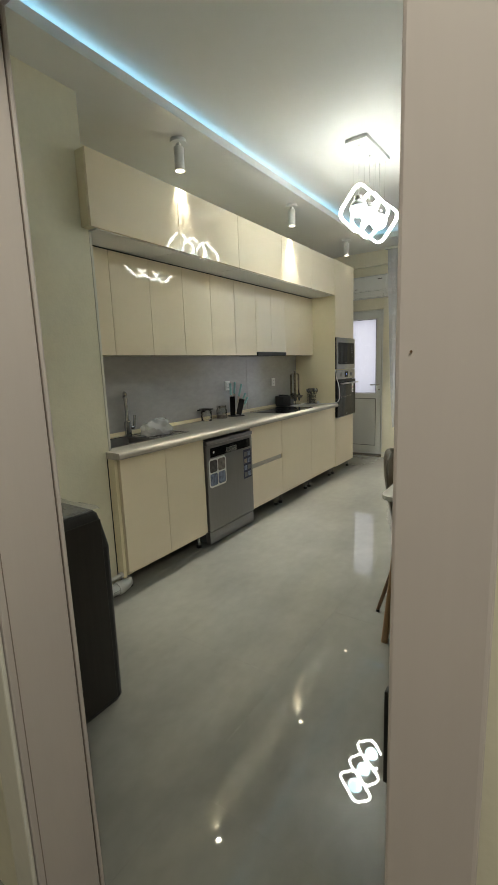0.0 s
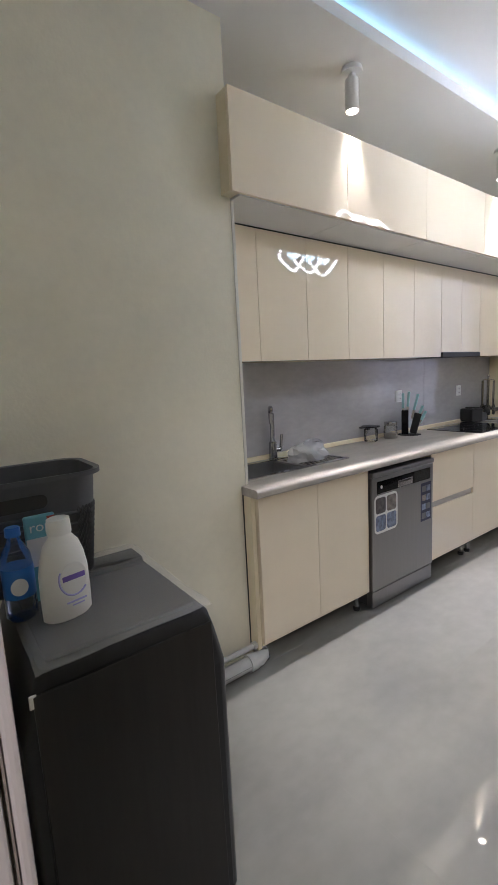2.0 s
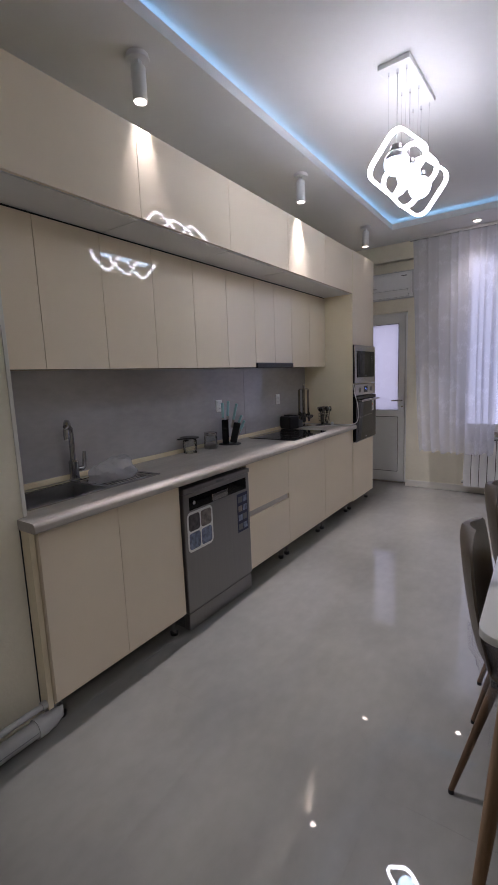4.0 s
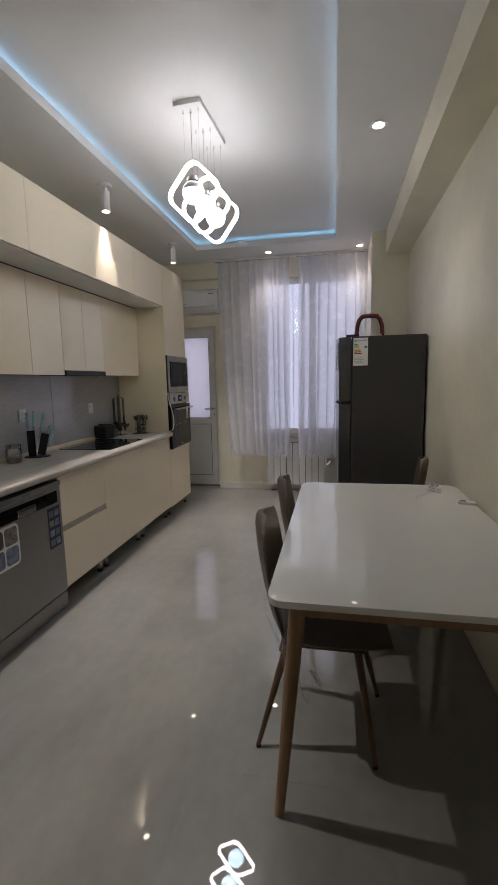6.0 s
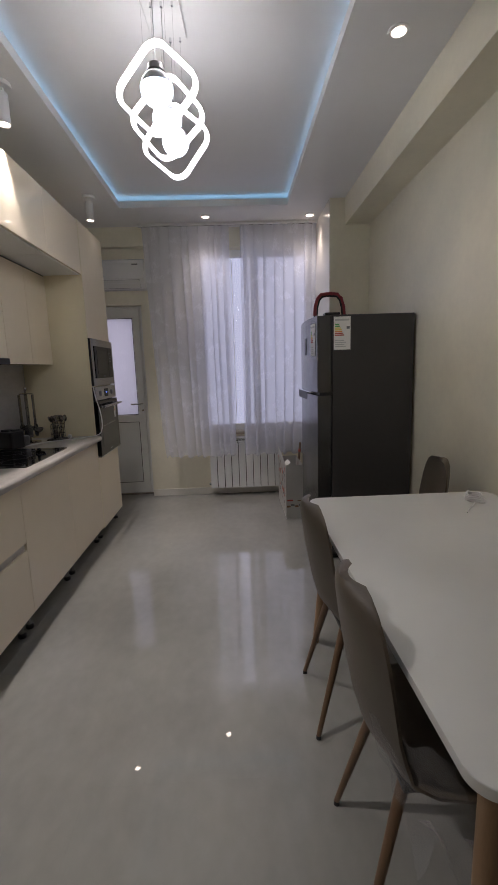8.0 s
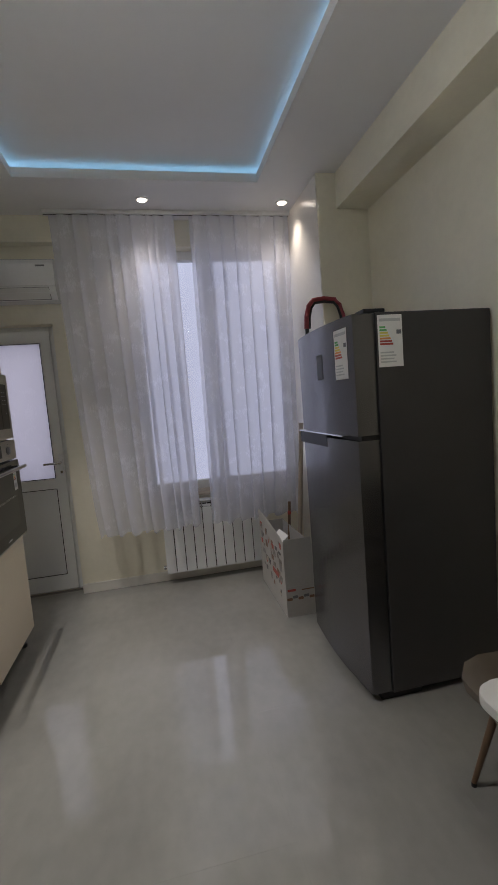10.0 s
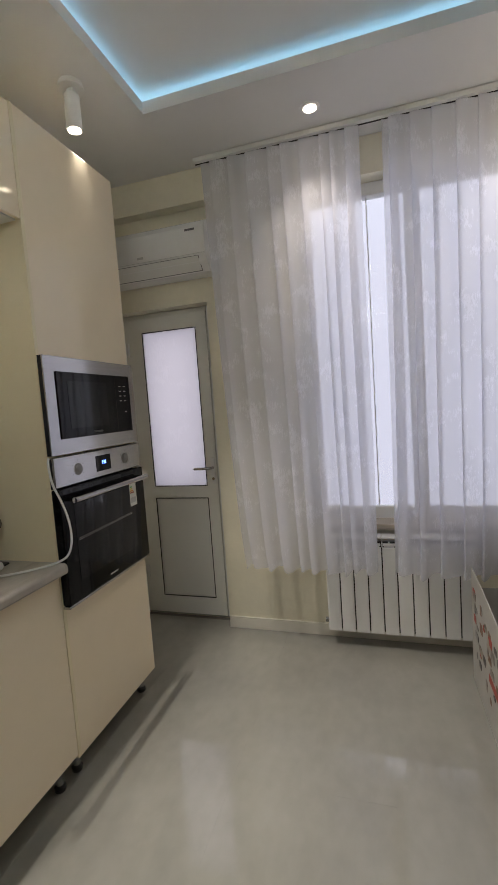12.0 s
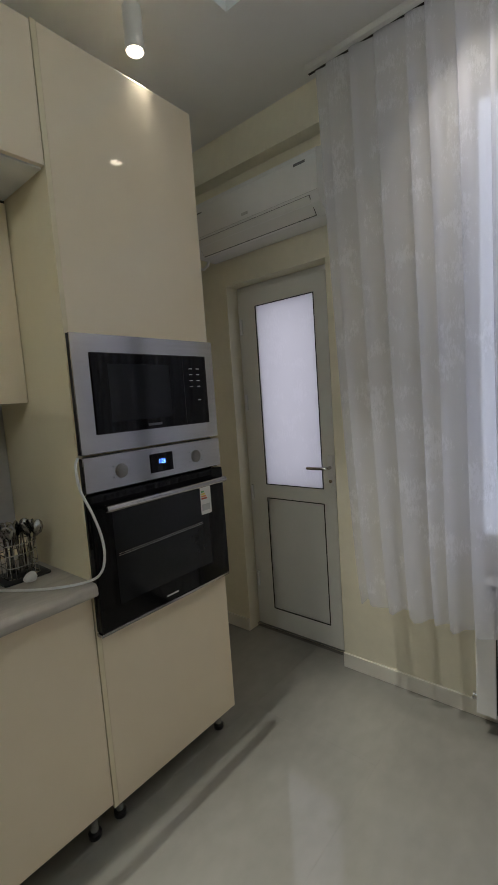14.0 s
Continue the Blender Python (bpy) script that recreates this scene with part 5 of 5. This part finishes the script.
for k in range(6):
    a = 2 * math.pi * k / 6 + 0.35
    cx, cy = 0.052 * math.cos(a), 0.052 * math.sin(a)
    ut = thing("ladle", 5.62 + cx, 2.735 + cy, ZT, "hanging stainless steel kitchen utensil", "utensil", "hanging utensils")
    part("handle", bx(-0.009, -0.004, 0.11, 0.009, 0.004, 0.358, bev=0.0015), "utensil", ut)
    if k % 2 == 0:
        bm = B()
        lathe(bm, [(0.005, 0.0)] + [(0.036 * math.sin(radians(q)), 0.036 - 0.036 * math.cos(radians(q))) for q in range(15, 91, 15)] + [(0.034, 0.036)] + [(0.033 * math.sin(radians(q)), 0.036 - 0.033 * math.cos(radians(q))) for q in range(90, 14, -25)], 18)
        part("bowl", move(bm, pose(0.02 * math.cos(a), 0.02 * math.sin(a), 0.075, 0, 0, 0)), "utensil", ut)
    else:
        part("blade", prism(B(), rounded(0.055, 0.095, 0.018, 4), 0, 0.002), "utensil", ut).matrix_basis = pose(0, 0, 0.09, 90, 0, math.degrees(a) + 90)

ct = thing("cutlery_basket", 5.745, 2.575, ZT, "wire cutlery basket full of spoons and forks on a tray", "cutlery basket")
part("tray", prism(B(), rounded(0.15, 0.13, 0.012), 0, 0.006, 0.002), "black", ct)
for z in (0.008, 0.045, 0.085, 0.118):
    part("hoop", tube(B(), [(x, y, z) for x, y in rounded(0.10, 0.085, 0.02, 4)], 0.0022, 6, True), "chrome", ct)
for k, (x, y) in enumerate(rounded(0.10, 0.085, 0.02, 2)):
    part("wire", cyl(B(), (x, y, 0.006), (x, y, 0.118), 0.0014, n=6), "chrome", ct)
rng = random.Random(5)
for k in range(16):
    x, y = rng.uniform(-0.036, 0.036), rng.uniform(-0.03, 0.03)
    sp3 = thing("spoon", 5.745 + x, 2.575 + y, ZT + 0.008, "stainless steel spoon or fork standing in the basket", "cutlery", "cutlery in the basket")
    lx, ly = rng.uniform(-0.02, 0.03), rng.uniform(-0.02, 0.02)
    part("handle", cyl(B(), (0, 0, 0), (lx, ly, 0.125 + 0.02 * rng.random()), 0.0036, 0.003, n=6), "utensil", sp3)
    part("bowl", lathe(B(), [(0.004, 0), (0.016, 0.014), (0.019, 0.030), (0.012, 0.048), (0.003, 0.054)], 10, sx=1, sy=0.35), "utensil", sp3).matrix_basis = pose(lx, ly, 0.125, rng.uniform(-25, 25), rng.uniform(-10, 35), rng.uniform(0, 180))

# crumpled clear bag in the sink
bg = thing("plastic_bag", 3.19, 2.60, ZT + 0.006, "crumpled clear plastic bag lying on the sink's drainer", "plastic bag")
bm = B()
bmesh.ops.create_icosphere(bm, subdivisions=4, radius=1.0)
for v in bm.verts:
    p = v.co.copy()
    k = 1 + 0.32 * noise.noise(p * 1.7) + 0.11 * noise.noise(p * 4.3 + Vector((3, 1, 0)))
    v.co = Vector((p.x * 0.135 * k, p.y * 0.075 * k, max(0.0, 0.036 + p.z * 0.078 * k + 0.006 * noise.noise(p * 8))))
part("bag", bm, "bag", bg)

# white cable from the oven housing
cb = thing("power_cable", 5.80, 2.31, ZT, "thin white power cable looping over the worktop's end", "cable")
pts = [(0.044, -0.004, 0.392), (0.030, -0.012, 0.37), (0.030, -0.022, 0.30), (0.055, -0.035, 0.22), (0.075, -0.040, 0.14), (0.078, -0.038, 0.07), (0.060, -0.028, 0.022), (0.02, 0.0, 0.006), (-0.04, 0.04, 0.005), (-0.09, 0.09, 0.005), (-0.13, 0.15, 0.005), (-0.2, 0.25, 0.005), (-0.3, 0.33, 0.005), (-0.38, 0.37, 0.006)]
sm = []
for i in range(len(pts) - 1):
    p0, p1, p2, p3 = (Vector(pts[max(0, min(len(pts) - 1, i + o))]) for o in (-1, 0, 1, 2))
    for k in range(5):
        t = k / 5
        sm.append(0.5 * ((2 * p1) + (p2 - p0) * t + (2 * p0 - 5 * p1 + 4 * p2 - p3) * t * t + (3 * p1 - p0 - 3 * p2 + p3) * t ** 3))
part("cable", tube(B(), sm + [Vector(pts[-1])], 0.0042, 8), "white_plastic", cb)
plug = part("plug", lathe(B(), [(0.006, 0.0), (0.010, 0.006), (0.016, 0.022), (0.017, 0.036), (0.014, 0.038)], 16), "white_plastic", cb)
plug.matrix_basis = pose(-0.085, 0.165, 0.0175, 0, 90, 25)
for k in (-0.007, 0.007):
    part("pin", cyl(B(), (k, 0, 0.037), (k, 0, 0.055), 0.0022, n=8), "chrome", plug)

# ---- things on the table ----
cl = thing("coiled_cable", 4.225, 0.098, 0.75, "white coiled charger cable on the table", "cable")
for k in range(4):
    part("coil", tube(B(), [((0.052 - 0.004 * k) * math.cos(a) + 0.003 * k, (0.036 - 0.003 * k) * math.sin(a), 0.006 + 0.007 * k + 0.003 * math.sin(3 * a)) for a in [2 * math.pi * q / 28 for q in range(28)]], 0.0045, 7, True), "white_plastic", cl)
part("tail", tube(B(), [(-0.04, 0.02, 0.004), (-0.09, 0.06, 0.003), (-0.13, 0.10, 0.003), (-0.17, 0.125, 0.003)], 0.0022, 6), "white_plastic", cl)
rc = thing("remote_control", 3.965, -0.004, 0.75, "small white remote control by the wall", "remote control", rz=68)
part("case", bx(-0.042, -0.018, 0, 0.042, 0.018, 0.014, bev=0.004), "white_plastic", rc)
part("screen", bx(0.008, -0.012, 0.0138, 0.034, 0.012, 0.0146), "fridge_side", rc)

# ---- corner behind the refrigerator ----
bo = thing("cardboard_box", 6.535, 0.655, 0, "opened white printed cardboard box with a flap up", "box")
for a in ((-0.365, -0.095, 0.285, -0.091, 0.46), (-0.365, -0.091, -0.361, 0.091, 0.505), (0.281, -0.091, 0.285, 0.091, 0.46)):
    part("side_panel", bx(a[0], a[1], 0.004, a[2], a[3], a[4]), "card", bo)
part("side_panel", move(prism(B(), [(-0.365, 0.004), (0.285, 0.004), (0.285, 0.56), (0.10, 0.555), (-0.30, 0.508), (-0.365, 0.490)], 0.0, 0.004), pose(0, 0.095, 0, 90, 0, 0)), "card", bo)
part("bottom_panel", bx(-0.365, -0.095, 0, 0.285, 0.095, 0.0038), "card", bo)
part("flap", move(bx(0, -0.002, 0, 0.21, 0.002, 0.055, bev=0.001), pose(-0.34, 0.087, 0.486, 48, 4, 0)), "paper", bo, "white inner flap")
rng = random.Random(11)
for k in range(48):
    x, z = rng.uniform(-0.32, 0.22), rng.uniform(0.10, 0.46)
    w, h = rng.uniform(0.02, 0.065), rng.uniform(0.018, 0.05)
    part("printed_picture", prism(B(), rounded(w, h, 0.007, 3), 0, 0.0008 + 0.0002 * (k % 7)), ("brown", "photo", "redprint", "photo_dark", "photo", "tan", "steel_grey")[k % 7], bo).matrix_basis = pose(x, 0.0953, z, 90, 0, 180)
for k in range(5):
    part("printed_picture", prism(B(), rounded(0.035, 0.018, 0.006, 3), 0, 0.0012), "ink" if k % 2 else "brown", bo).matrix_basis = pose(-0.3653, -0.075 + 0.037 * k, 0.115 + 0.012 * (k % 2), 90, 0, -90)
part("brand_bar", bx(-0.3662, 0.03, 0.165, -0.3652, 0.085, 0.180), "redprint", bo)
part("print_band", bx(-0.3662, -0.092, 0.165, -0.3652, -0.01, 0.172), "brown", bo)
part("brand_bar", bx(-0.22, 0.0952, 0.20, -0.06, 0.0962, 0.235), "redprint", bo)
part("fold_line", bx(-0.3660, -0.094, 0.196, -0.3652, 0.094, 0.1975), "grey_pipe", bo)
st = thing("wooden_stick", 6.50, 0.60, 0.004, "plain wooden broom stick standing in the box", "broom stick")
part("stick", cyl(B(), (0.02, -0.045, 0.0), (0.10, -0.17, 1.20), 0.0165, 0.0165, n=14), "tan", st)
st2 = thing("mop_handle", 6.62, 0.60, 0.004, "dark mop handle with a red grip standing in the box", "mop")
part("handle", cyl(B(), (0, 0, 0), (0.05, -0.06, 0.62), 0.011, n=12), "walnut", st2)
part("grip", cyl(B(), (0.0425, -0.051, 0.525), (0.0445, -0.0535, 0.553), 0.0125, n=12), "redprint", st2)

sl = thing("step_ladder", 6.235, 0.32, 0, "folded step ladder with a red arched top handle behind the refrigerator", "ladder")
for s in (-1, 1):
    part("rail", tube(B(), [(0.0, s * 0.16, 0.0), (0.065, s * 0.128, 1.84)], 0.013, 10), "black", sl)
    part("rail", tube(B(), [(0.06, s * 0.155, 0.0), (0.080, s * 0.118, 1.60)], 0.011, 10), "black", sl)
for z in (0.35, 0.70, 1.05, 1.40):
    part("tread", bx(0.012 + 0.033 * z, -0.145 + 0.015 * z, z, 0.030 + 0.033 * z, 0.145 - 0.015 * z, z + 0.07, bev=0.006), "steel", sl)
bm = B()
arch = [(0.065, -0.130, 1.82), (0.067, -0.124, 1.90), (0.069, -0.105, 1.965), (0.070, -0.075, 2.000), (0.070, 0, 2.008), (0.070, 0.075, 2.000), (0.069, 0.105, 1.965), (0.067, 0.124, 1.90), (0.065, 0.130, 1.82)]
part("arch_handle", tube(bm, arch, 0.016, 12), "red", sl, "dark red plastic arch")
part("grip_liner", tube(B(), [(x - 0.004, y * 0.87, 1.82 + (z - 1.82) * 0.90) for x, y, z in arch], 0.009, 10), "black", sl)

# ---- floor tiles, laid in long rows ----
TL, TW, GAP = 1.2, 0.6, 0.0004
tile_cuts = {}
for iy in range(7):
    for ix in range(9):
        x = -1.2 + ix * TL + (0.6 if iy % 2 else 0.0) - 0.6
        y = 1.141 + (iy - 3) * TW
        x0, x1, y0, y1 = max(x, -1.10), min(x + TL - GAP, 7.15), max(y, -0.359), min(y + TW - GAP, 2.90)
        if x1 - x0 < 0.01 or y1 - y0 < 0.01:
            continue
        size = (round(x1 - x0, 4), round(y1 - y0, 4))
        if size not in tile_cuts:
            bm = B()
            box(bm, 0, 0, -0.008, size[0], size[1], 0.0)
            t0 = part("floor_tile", bm, "tile", floor)
            tile_cuts[size] = t0.data
        else:
            t0 = new("floor_tile", tile_cuts[size])
            t0.parent = floor
        t0.location = (x0, y0, 0)
